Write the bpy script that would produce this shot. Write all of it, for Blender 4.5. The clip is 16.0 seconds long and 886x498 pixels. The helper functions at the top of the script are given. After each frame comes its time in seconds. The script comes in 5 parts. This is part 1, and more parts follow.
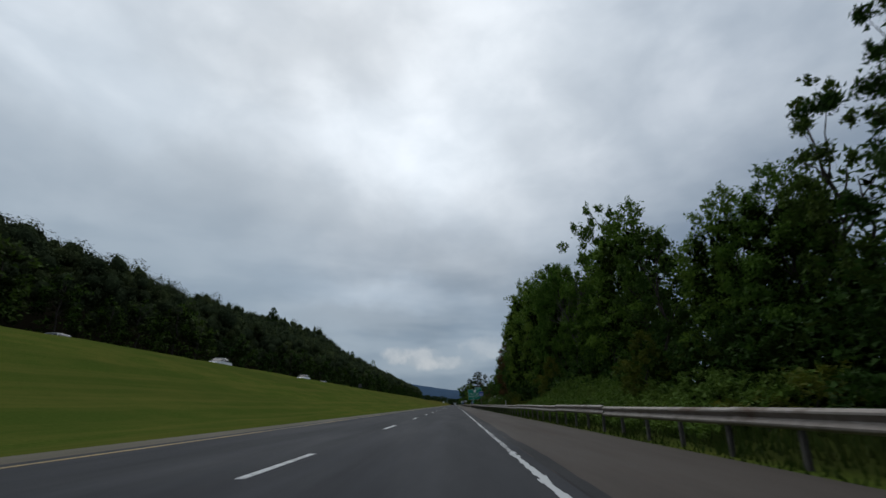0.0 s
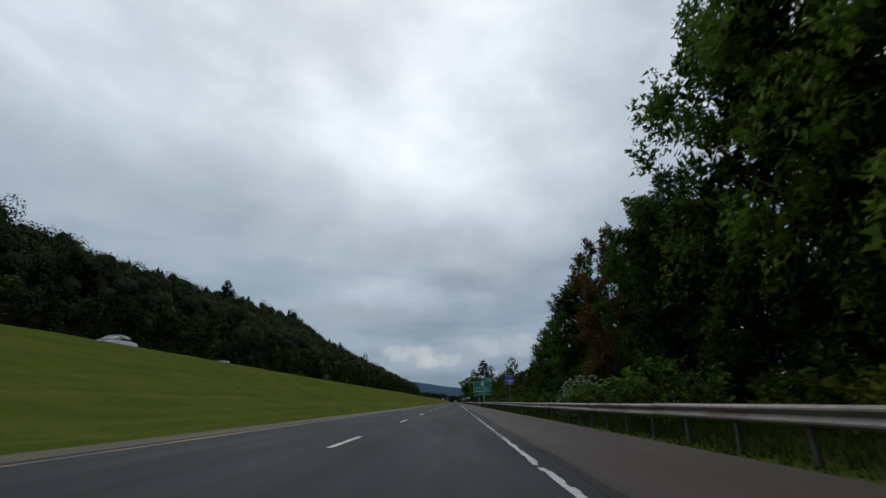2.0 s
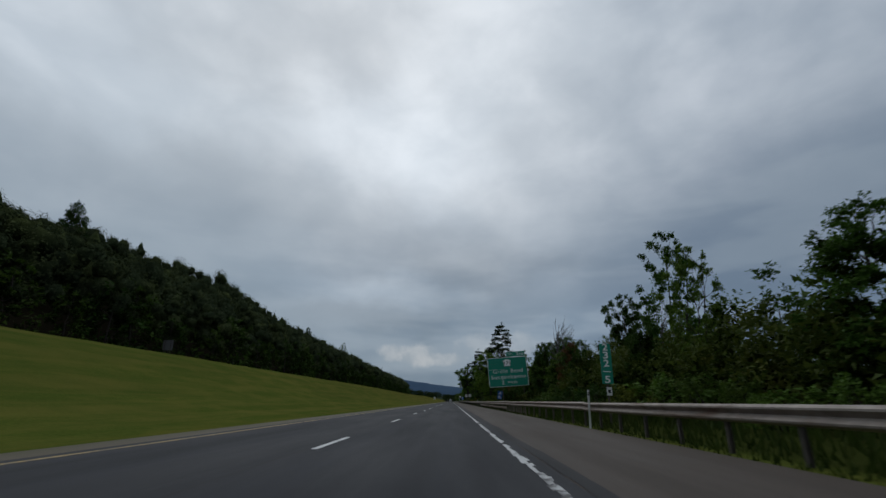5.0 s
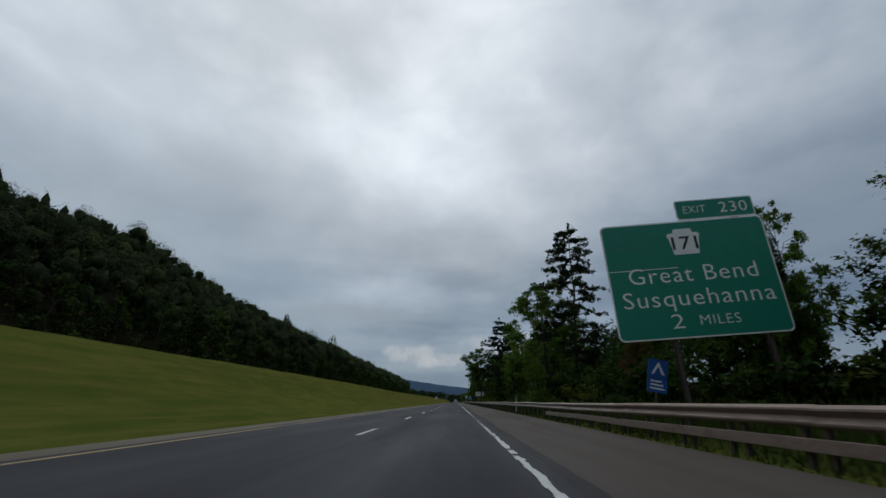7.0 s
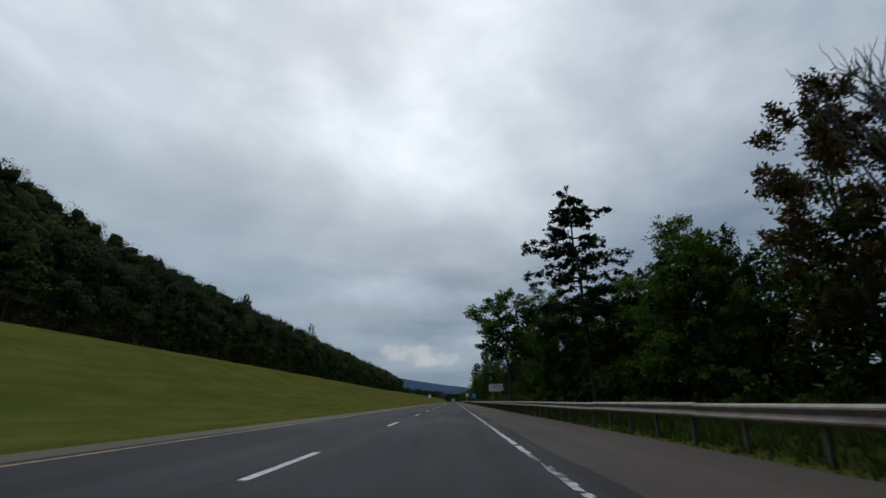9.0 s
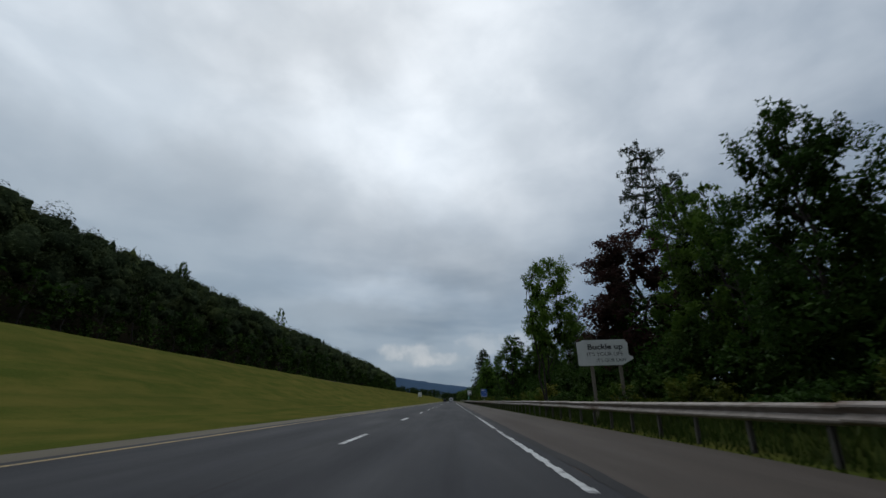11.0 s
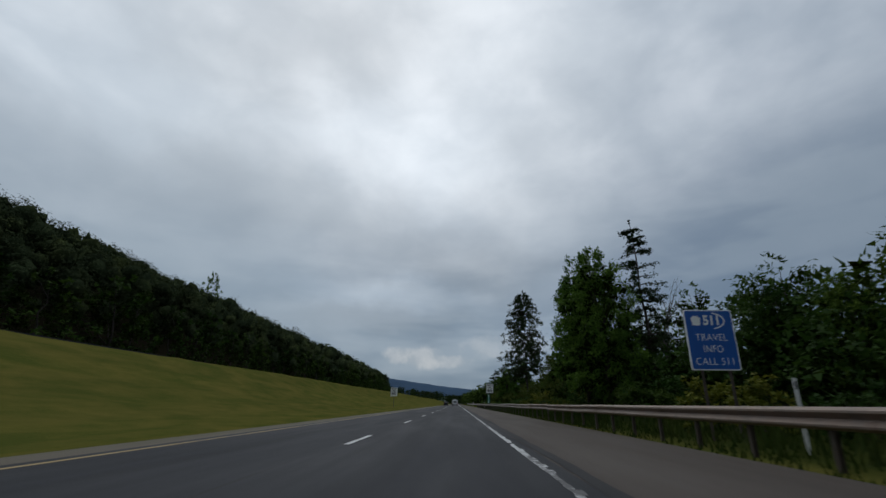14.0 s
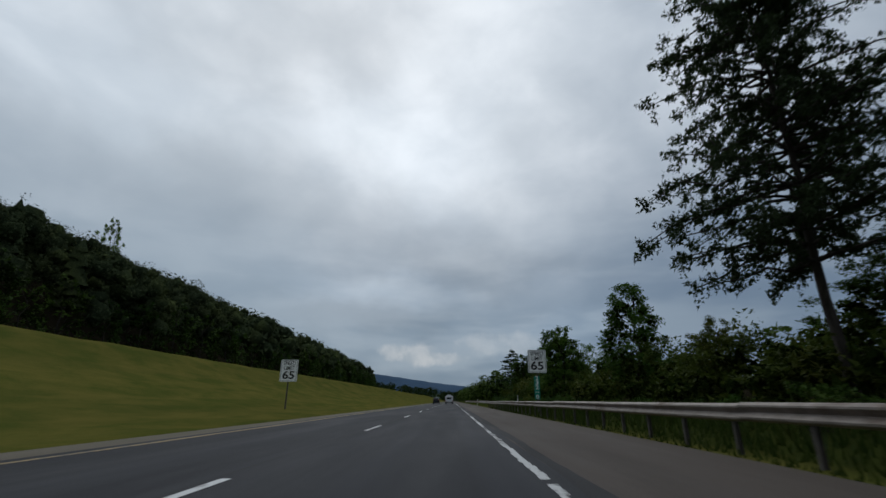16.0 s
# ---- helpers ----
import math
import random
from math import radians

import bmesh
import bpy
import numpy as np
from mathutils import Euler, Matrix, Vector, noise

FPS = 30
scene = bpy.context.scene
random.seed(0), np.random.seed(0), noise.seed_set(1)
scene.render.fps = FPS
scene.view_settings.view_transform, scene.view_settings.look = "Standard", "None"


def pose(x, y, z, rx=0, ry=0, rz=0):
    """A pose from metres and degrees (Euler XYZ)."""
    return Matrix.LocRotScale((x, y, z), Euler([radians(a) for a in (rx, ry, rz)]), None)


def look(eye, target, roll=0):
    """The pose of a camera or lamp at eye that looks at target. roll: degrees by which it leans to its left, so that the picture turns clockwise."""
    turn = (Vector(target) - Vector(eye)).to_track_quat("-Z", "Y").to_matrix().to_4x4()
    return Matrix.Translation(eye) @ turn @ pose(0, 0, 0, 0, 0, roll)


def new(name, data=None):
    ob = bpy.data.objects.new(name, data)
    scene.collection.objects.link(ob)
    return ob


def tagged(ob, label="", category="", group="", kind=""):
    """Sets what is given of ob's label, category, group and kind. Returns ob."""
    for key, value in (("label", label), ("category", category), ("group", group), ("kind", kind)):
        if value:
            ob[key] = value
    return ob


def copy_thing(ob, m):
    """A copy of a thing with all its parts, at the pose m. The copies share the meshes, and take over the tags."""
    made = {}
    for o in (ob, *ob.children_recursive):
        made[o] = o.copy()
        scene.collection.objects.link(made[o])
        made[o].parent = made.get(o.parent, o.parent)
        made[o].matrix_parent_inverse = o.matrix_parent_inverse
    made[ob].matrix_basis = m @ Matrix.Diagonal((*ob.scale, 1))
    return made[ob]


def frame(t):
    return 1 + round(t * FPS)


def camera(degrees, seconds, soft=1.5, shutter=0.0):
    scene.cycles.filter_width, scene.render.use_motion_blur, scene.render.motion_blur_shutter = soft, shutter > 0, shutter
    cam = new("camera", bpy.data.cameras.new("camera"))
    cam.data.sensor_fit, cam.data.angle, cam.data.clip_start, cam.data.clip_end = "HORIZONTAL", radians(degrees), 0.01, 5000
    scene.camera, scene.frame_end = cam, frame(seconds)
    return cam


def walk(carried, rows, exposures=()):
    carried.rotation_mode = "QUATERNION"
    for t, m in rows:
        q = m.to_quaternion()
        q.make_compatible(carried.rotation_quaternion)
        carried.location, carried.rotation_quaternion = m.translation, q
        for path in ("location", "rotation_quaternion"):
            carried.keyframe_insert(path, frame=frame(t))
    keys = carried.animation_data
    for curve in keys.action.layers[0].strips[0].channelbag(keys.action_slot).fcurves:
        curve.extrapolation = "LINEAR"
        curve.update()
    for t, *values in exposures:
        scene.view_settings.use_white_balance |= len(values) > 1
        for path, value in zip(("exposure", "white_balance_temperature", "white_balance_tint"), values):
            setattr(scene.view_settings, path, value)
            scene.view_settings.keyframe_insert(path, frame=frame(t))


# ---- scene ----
cam = camera(88.8, 16.0, soft=1.5, shutter=0.08)
walk(cam, [
    (0.0, pose(0.071, 0.00, 0.880, 108.970, 0.0, 1.524)),
    (0.5, pose(0.033, 14.30, 0.880, 108.970, 0.0, 1.524)),
    (1.0, pose(-0.022, 28.60, 0.880, 108.906, 0.0, 1.524)),
    (1.5, pose(-0.040, 42.90, 0.880, 108.778, 0.0, 1.627)),
    (2.0, pose(-0.048, 57.20, 0.880, 108.682, 0.0, 1.594)),
    (2.5, pose(-0.132, 71.50, 0.880, 108.714, 0.0, 1.492)),
    (3.0, pose(-0.226, 85.80, 0.880, 108.778, 0.0, 1.322)),
    (3.2, pose(-0.225, 91.52, 0.880, 108.714, 0.0, 1.289)),
    (5.3, pose(0.082, 151.58, 0.880, 108.585, 0.0, 1.018)),
    (5.5, pose(0.110, 157.30, 0.880, 108.617, 0.0, 1.018)),
    (6.0, pose(0.166, 171.60, 0.880, 108.650, 0.0, 1.289)),
    (6.5, pose(0.193, 185.90, 0.880, 108.650, 0.0, 1.493)),
    (7.0, pose(0.138, 200.20, 0.880, 108.650, 0.0, 1.628)),
    (7.5, pose(0.026, 214.50, 0.880, 108.650, 0.0, 1.493)),
    (8.0, pose(-0.057, 228.80, 0.880, 108.650, 0.0, 1.493)),
    (8.5, pose(-0.122, 243.10, 0.880, 108.650, 0.0, 1.357)),
    (9.0, pose(-0.150, 257.40, 0.880, 108.585, 0.0, 1.357)),
    (9.2, pose(-0.150, 263.12, 0.880, 108.585, 0.0, 1.357)),
    (11.3, pose(-0.261, 323.18, 0.880, 108.521, 0.0, 1.086)),
    (11.5, pose(-0.261, 328.90, 0.880, 108.521, 0.0, 1.086)),
    (12.0, pose(-0.243, 343.20, 0.880, 108.585, 0.0, 1.052)),
    (12.5, pose(-0.196, 357.50, 0.880, 108.585, 0.0, 1.018)),
    (13.0, pose(-0.087, 371.80, 0.880, 108.874, 0.0, 1.084)),
    (13.5, pose(-0.021, 386.10, 0.880, 108.746, 0.0, 1.221)),
    (14.0, pose(-0.096, 400.40, 0.880, 108.874, 0.0, 1.660)),
    (14.5, pose(-0.151, 414.70, 0.880, 108.746, 0.0, 1.492)),
    (15.0, pose(-0.131, 429.00, 0.880, 108.617, 0.0, 1.154)),
    (15.5, pose(-0.038, 443.30, 0.880, 108.585, 0.0, 1.086)),
    (16.0, pose(0.064, 457.60, 0.880, 108.553, 0.0, 1.120)),
], exposures=[(0.0, 0.08), (2.0, 0.12), (3.0, 0.05), (5.5, -0.16), (6.5, -0.10), (7.5, -0.02), (9.0, 0.06), (12.0, 0.06), (14.0, -0.04), (16.0, 0.0)])

# ---- world and light ----
world = bpy.data.worlds.new("overcast_sky")
scene.world = world
world.use_nodes = True
SUN_EL, SUN_AZ = 52.0, -12.0  # behind the thin cloud ahead of the road


def build_sky():
    nt = world.node_tree
    nt.nodes.clear()
    N, L = nt.nodes.new, nt.links.new

    def math_node(op, a, b=None, c=None):
        n = N("ShaderNodeMath")
        n.operation = op
        for i, v in enumerate((a, b, c)):
            if v is None:
                continue
            if isinstance(v, (int, float)):
                n.inputs[i].default_value = v
            else:
                L(v, n.inputs[i])
        return n.outputs[0]

    def mapped(v, a, b, c=0.0, d=1.0):
        n = N("ShaderNodeMapRange")
        n.interpolation_type = "SMOOTHSTEP"
        L(v, n.inputs["Value"])
        for k, val in (("From Min", a), ("From Max", b), ("To Min", c), ("To Max", d)):
            n.inputs[k].default_value = val
        return n.outputs["Result"]

    def noise_at(vec, scale, detail, rough, dist=0.0):
        n = N("ShaderNodeTexNoise")
        L(vec, n.inputs["Vector"])
        for k, val in (("Scale", scale), ("Detail", detail), ("Roughness", rough), ("Distortion", dist)):
            n.inputs[k].default_value = val
        return n.outputs["Fac"]

    def blend(f, a, b):
        n = N("ShaderNodeMix")
        n.data_type = "RGBA"
        for v, s in ((f, n.inputs[0]), (a, n.inputs[6]), (b, n.inputs[7])):
            if isinstance(v, (int, float)):
                s.default_value = v
            elif isinstance(v, tuple):
                s.default_value = (*v, 1)
            else:
                L(v, s)
        return n.outputs[2]

    tc = N("ShaderNodeTexCoord").outputs["Generated"]
    sep = N("ShaderNodeSeparateXYZ")
    L(tc, sep.inputs[0])
    x, y, z = sep.outputs
    # cloud cells, flattened towards the horizon
    cells = N("ShaderNodeVectorMath")
    cells.operation = "MULTIPLY_ADD"
    L(tc, cells.inputs[0])
    cells.inputs[1].default_value, cells.inputs[2].default_value = (1.0, 1.0, 1.45), (3.1, 0.7, 1.4)
    big = noise_at(cells.outputs[0], 2.3, 2.5, 0.5, 0.25)
    mid = noise_at(cells.outputs[0], 6.8, 4.5, 0.5, 0.2)
    cover = math_node("ADD", math_node("MULTIPLY", big, 0.60), math_node("MULTIPLY", mid, 0.40))
    ramp = N("ShaderNodeValToRGB")
    L(cover, ramp.inputs[0])
    el = ramp.color_ramp.elements
    el[0].position, el[0].color = 0.34, (0.36, 0.425, 0.505, 1)
    el[1].position, el[1].color = 0.64, (0.74, 0.80, 0.87, 1)
    e = el.new(0.5)
    e.color = (0.52, 0.585, 0.66, 1)
    # thinner cloud where the sun stands behind it
    lobe = N("ShaderNodeVectorMath")
    lobe.operation = "DOT_PRODUCT"
    L(tc, lobe.inputs[0])
    d = Vector((-0.24, 0.82, 0.54)).normalized()
    lobe.inputs[1].default_value = d
    thin = mapped(lobe.outputs["Value"], 0.70, 1.0)
    lit = blend(math_node("MULTIPLY", thin, 0.34), ramp.outputs[0], (0.84, 0.885, 0.91))
    # slate-blue streaked layer low over the horizon, with paler cumulus tops
    low = mapped(z, 0.55, 0.07)
    stretch = N("ShaderNodeVectorMath")
    stretch.operation = "MULTIPLY"
    L(tc, stretch.inputs[0])
    stretch.inputs[1].default_value = (3.6, 3.6, 13.0)
    bands = noise_at(stretch.outputs[0], 1.0, 3.5, 0.5, 0.2)
    lowcol = blend(mapped(bands, 0.38, 0.64), (0.110, 0.178, 0.258), (0.240, 0.306, 0.378))
    cloudy = blend(math_node("MULTIPLY", low, 0.88), lit, lowcol)
    # a slate-blue shower cloud low on the other side of the valley
    flank = math_node("MULTIPLY", mapped(x, 0.06, 0.58), mapped(z, 0.78, 0.23))
    cloudy = blend(math_node("MULTIPLY", flank, 0.80), cloudy, blend(mapped(bands, 0.4, 0.66), (0.135, 0.192, 0.272), (0.195, 0.257, 0.332)))
    left = math_node("MULTIPLY", mapped(x, -0.05, -0.55), mapped(z, 0.80, 0.30))
    cloudy = blend(math_node("MULTIPLY", left, 0.42), cloudy, (0.27, 0.345, 0.415))
    # thin and thick places in the cover: direction, half width, half height, gain
    swirl = N("ShaderNodeTexNoise")
    L(cells.outputs[0], swirl.inputs["Vector"])
    swirl.inputs["Scale"].default_value, swirl.inputs["Detail"].default_value = 5.5, 4.0
    drift = N("ShaderNodeVectorMath")
    drift.operation = "MULTIPLY_ADD"
    L(swirl.outputs["Color"], drift.inputs[0])
    drift.inputs[1].default_value = (0.26, 0.26, 0.20)
    L(tc, drift.inputs[2])
    gain = 1.0
    for dx, dy, dz, wide, high, amount in (
            (-0.54, 0.65, 0.535, 0.20, 0.10, 0.26), (-0.66, 0.55, 0.52, 0.16, 0.10, 0.10), (-0.07, 0.82, 0.57, 0.20, 0.13, 0.30),
            (-0.03, 0.87, 0.47, 0.18, 0.09, 0.26), (-0.26, 0.81, 0.53, 0.11, 0.07, 0.26), (0.08, 0.72, 0.69, 0.30, 0.16, 0.16),
            (-0.18, 0.74, 0.65, 0.20, 0.08, -0.22), (-0.42, 0.79, 0.40, 0.30, 0.10, -0.16), (-0.10, 0.94, 0.33, 0.26, 0.07, -0.20),
            (0.09, 0.95, 0.275, 0.22, 0.045, -0.26), (-0.17, 0.96, 0.225, 0.16, 0.03, 0.30), (-0.12, 0.98, 0.165, 0.24, 0.035, -0.24),
            (0.20, 0.96, 0.14, 0.20, 0.05, 0.30), (0.62, 0.72, 0.32, 0.40, 0.16, -0.12)):
        off = N("ShaderNodeVectorMath")
        off.operation = "SUBTRACT"
        L(drift.outputs[0], off.inputs[0])
        off.inputs[1].default_value = (dx + 0.13, dy + 0.13, dz + 0.10)
        size = N("ShaderNodeVectorMath")
        size.operation = "DIVIDE"
        L(off.outputs[0], size.inputs[0])
        size.inputs[1].default_value = (wide, 0.5, high)
        ln = N("ShaderNodeVectorMath")
        ln.operation = "LENGTH"
        L(size.outputs[0], ln.inputs[0])
        gain = math_node("MULTIPLY_ADD", mapped(ln.outputs["Value"], 1.5, 0.0), amount * 0.5, gain)
    patchy = N("ShaderNodeVectorMath")
    patchy.operation = "SCALE"
    L(cloudy, patchy.inputs[0])
    L(gain, patchy.inputs["Scale"])
    cloudy = patchy.outputs[0]
    # one bank of cumulus far down the valley
    lumps = noise_at(tc, 26.0, 4.0, 0.55, 0.1)
    ahead = mapped(y, 0.2, 0.5)
    for px, pz, wide, high, much in ((-0.075, 0.092, 0.042, 0.022, 0.75), (-0.125, 0.098, 0.030, 0.018, 0.75), (-0.02, 0.085, 0.05, 0.013, 0.6), (0.12, 0.115, 0.10, 0.024, 0.38)):
        puff = N("ShaderNodeVectorMath")
        puff.operation = "MULTIPLY_ADD"
        L(tc, puff.inputs[0])
        puff.inputs[1].default_value = (1 / wide, 0.0, 1 / high)
        puff.inputs[2].default_value = (-px / wide, 0.0, -pz / high)
        away = N("ShaderNodeVectorMath")
        away.operation = "LENGTH"
        L(puff.outputs[0], away.inputs[0])
        edge = mapped(math_node("MULTIPLY_ADD", lumps, 1.3, away.outputs["Value"]), 1.95, 1.25)
        heap = blend(mapped(lumps, 0.35, 0.65), (0.48, 0.51, 0.54), (0.34, 0.39, 0.44))
        cloudy = blend(math_node("MULTIPLY", math_node("MULTIPLY", edge, ahead), much), cloudy, heap)
    # sky dims away from the sun, mostly out of view, to darken surfaces facing it
    depth = mapped(lobe.outputs["Value"], -0.55, 0.80, 0.70, 1.0)
    dim = N("ShaderNodeVectorMath")
    dim.operation = "SCALE"
    L(cloudy, dim.inputs[0])
    L(depth, dim.inputs["Scale"])
    cloudy = dim.outputs[0]
    sky = N("ShaderNodeTexSky")
    sky.sky_type = "NISHITA"
    sky.sun_disc = False
    sky.sun_elevation = radians(SUN_EL)
    sky.sun_rotation = radians(SUN_AZ)
    blue = N("ShaderNodeVectorMath")
    blue.operation = "SCALE"
    L(sky.outputs[0], blue.inputs[0])
    blue.inputs["Scale"].default_value = 0.08
    final = blend(0.94, blue.outputs[0], cloudy)
    bg = N("ShaderNodeBackground")
    L(final, bg.inputs["Color"])
    bg.inputs["Strength"].default_value = 1.0
    out = N("ShaderNodeOutputWorld")
    L(bg.outputs[0], out.inputs["Surface"])


build_sky()
sun_data = bpy.data.lights.new("sun", "SUN")
sun_data.energy, sun_data.angle, sun_data.color = 0.5, radians(60), (1.0, 0.97, 0.92)
sun = new("sun", sun_data)
az, elv = radians(SUN_AZ), radians(SUN_EL)
to_sun = Vector((math.sin(az) * math.cos(elv), math.cos(az) * math.cos(elv), math.sin(elv)))
sun.matrix_world = look(to_sun * 200, (0, 0, 0))


# ---- materials ----
class Mat:
    """A small builder for node materials."""

    def __init__(self, name):
        self.mat = bpy.data.materials.new(name)
        self.mat.use_nodes = True
        self.nt = self.mat.node_tree
        self.bsdf = self.nt.nodes["Principled BSDF"]
        self.out = self.nt.nodes["Material Output"]

    def node(self, kind):
        return self.nt.nodes.new(kind)

    def link(self, a, b):
        self.nt.links.new(a, b)

    def put(self, v, socket):
        if isinstance(v, tuple):
            socket.default_value = (*v, 1) if len(v) == 3 else v
        elif isinstance(v, (int, float)):
            socket.default_value = v
        else:
            self.link(v, socket)

    def coords(self, scale=(1, 1, 1), which="Object"):
        tc, mp = self.node("ShaderNodeTexCoord"), self.node("ShaderNodeMapping")
        self.link(tc.outputs[which], mp.inputs["Vector"])
        mp.inputs["Scale"].default_value = scale
        return mp.outputs[0]

    def place(self, scale=(1, 1, 1)):
        g, mp = self.node("ShaderNodeNewGeometry"), self.node("ShaderNodeMapping")
        self.link(g.outputs["Position"], mp.inputs["Vector"])
        mp.inputs["Scale"].default_value = scale
        return mp.outputs[0]

    def noise(self, vec, scale, detail=4.0, rough=0.55, dist=0.0):
        n = self.node("ShaderNodeTexNoise")
        self.link(vec, n.inputs["Vector"])
        n.inputs["Scale"].default_value, n.inputs["Detail"].default_value = scale, detail
        n.inputs["Roughness"].default_value, n.inputs["Distortion"].default_value = rough, dist
        return n.outputs["Fac"]

    def span(self, v, a, b, c=0.0, d=1.0):
        n = self.node("ShaderNodeMapRange")
        self.link(v, n.inputs["Value"])
        for k, val in (("From Min", a), ("From Max", b), ("To Min", c), ("To Max", d)):
            n.inputs[k].default_value = val
        return n.outputs["Result"]

    def mix(self, f, a, b, mode="MIX"):
        n = self.node("ShaderNodeMix")
        n.data_type, n.blend_type = "RGBA", mode
        self.put(f, n.inputs[0]), self.put(a, n.inputs[6]), self.put(b, n.inputs[7])
        return n.outputs[2]

    def bump(self, height, strength, distance):
        n = self.node("ShaderNodeBump")
        n.inputs["Strength"].default_value, n.inputs["Distance"].default_value = strength, distance
        self.link(height, n.inputs["Height"])
        self.link(n.outputs[0], self.bsdf.inputs["Normal"])

    def done(self, color, rough=0.7, metal=0.0, spec=None):
        self.put(color, self.bsdf.inputs["Base Color"])
        self.put(rough, self.bsdf.inputs["Roughness"])
        self.put(metal, self.bsdf.inputs["Metallic"])
        if spec is not None:
            self.bsdf.inputs["Specular IOR Level"].default_value = spec
        return self.mat


def asphalt(name, base, tint, streak):
    m = Mat(name)
    v = m.place()
    grain = m.noise(v, 42.0, 3.0, 0.7)
    blot = m.noise(m.place((1.0, 0.12, 1.0)), 0.7, 5.0, 0.6)
    tracks = m.noise(m.place((1.15, 0.012, 1.0)), 1.0, 3.0, 0.6)
    c = m.mix(m.span(grain, 0.3, 0.7), tuple(k * 0.72 for k in base), tuple(k * 1.3 for k in base))
    c = m.mix(m.span(blot, 0.35, 0.7, 0.0, 0.3), c, tint)
    c = m.mix(m.span(tracks, 0.42, 0.66, 0.0, streak), c, tuple(k * 1.7 for k in base))
    m.bump(grain, 0.35, 0.006)
    return m.done(c, m.span(blot, 0.3, 0.7, 0.7, 0.88), spec=0.2)


def worn_paint(name, paint, under):
    m = Mat(name)
    v = m.place()
    wear = m.noise(v, 5.5, 5.0, 0.7, 0.4)
    patch = m.noise(m.place((1.0, 0.22, 1.0)), 1.0, 3.0, 0.6)
    f = m.span(m.mix(0.55, wear, patch), 0.50, 0.58)
    return m.done(m.mix(f, paint, under), 0.7)


def meadow(name):
    m = Mat(name)
    v = m.place()
    fine = m.noise(v, 9.0, 4.0, 0.7)
    clump = m.noise(m.place((1.0, 0.45, 1.0)), 0.55, 5.0, 0.62, 0.3)
    field = m.noise(m.place((1.0, 0.25, 1.0)), 0.11, 4.0, 0.6, 0.5)
    c = m.mix(m.span(fine, 0.3, 0.7), (0.040, 0.066, 0.011), (0.090, 0.120, 0.022))
    c = m.mix(m.span(clump, 0.44, 0.66, 0.0, 0.42), c, (0.138, 0.126, 0.030))
    c = m.mix(m.span(field, 0.42, 0.64, 0.0, 0.7), c, (0.048, 0.076, 0.014))
    swath = m.noise(m.place((0.9, 0.02, 0.0)), 1.0, 3.0, 0.6)
    c = m.mix(m.span(swath, 0.45, 0.62, 0.0, 0.42), c, (0.120, 0.115, 0.028))
    # darker brown floor under the woods on either side
    g, sx = m.node("ShaderNodeNewGeometry"), m.node("ShaderNodeSeparateXYZ")
    m.link(g.outputs["Position"], sx.inputs[0])
    # drier, browner turf further along
    dry = m.span(m.mix(0.25, m.span(sx.outputs[1], 90.0, 420.0), field), 0.08, 0.95, 0.0, 0.55)
    c = m.mix(dry, c, m.mix(m.span(clump, 0.35, 0.65), (0.070, 0.066, 0.020), (0.150, 0.112, 0.034)))
    wood_floor = m.mix(fine, (0.012, 0.011, 0.007), (0.030, 0.026, 0.016))
    c = m.mix(m.span(sx.outputs[0], -42.5, -44.5), c, wood_floor)
    weeds = m.mix(fine, (0.020, 0.030, 0.007), (0.046, 0.054, 0.014))
    c = m.mix(m.span(sx.outputs[0], 5.0, 5.7), c, weeds)
    c = m.mix(m.span(sx.outputs[0], 8.6, 10.2), c, wood_floor)
    m.bump(fine, 0.8, 0.06)
    return m.done(c, 0.95, spec=0.0)


def leafy(name, dark, light, warm=(0.10, 0.09, 0.02), warm_share=0.12):
    m = Mat(name)
    geo, info = m.node("ShaderNodeNewGeometry"), m.node("ShaderNodeObjectInfo")
    tone = m.noise(m.coords((1, 1, 1)), 0.9, 2.0, 0.5)
    leaf = m.mix(0.5, geo.outputs["Random Per Island"], m.span(tone, 0.3, 0.7))
    c = m.mix(leaf, dark, light)
    pick = m.span(m.noise(m.coords((1, 1, 1)), 0.55, 2.0), 0.52, 0.72, 0.0, 1.0)
    c = m.mix(m.mix(1.0, pick, (warm_share,) * 3, "MULTIPLY"), c, warm)
    hsv = m.node("ShaderNodeHueSaturation")
    m.link(c, hsv.inputs["Color"])
    m.link(m.span(info.outputs["Random"], 0, 1, 0.478, 0.515), hsv.inputs["Hue"])
    m.link(m.span(info.outputs["Random"], 0, 1, 1.25, 0.7), hsv.inputs["Value"])
    m.done(hsv.outputs[0], 0.7, spec=0.08)
    tr, mx = m.node("ShaderNodeBsdfTranslucent"), m.node("ShaderNodeMixShader")
    m.link(hsv.outputs[0], tr.inputs["Color"])
    mx.inputs[0].default_value = 0.30
    m.link(m.bsdf.outputs[0], mx.inputs[1])
    m.link(tr.outputs[0], mx.inputs[2])
    m.link(mx.outputs[0], m.out.inputs["Surface"])
    return m.mat


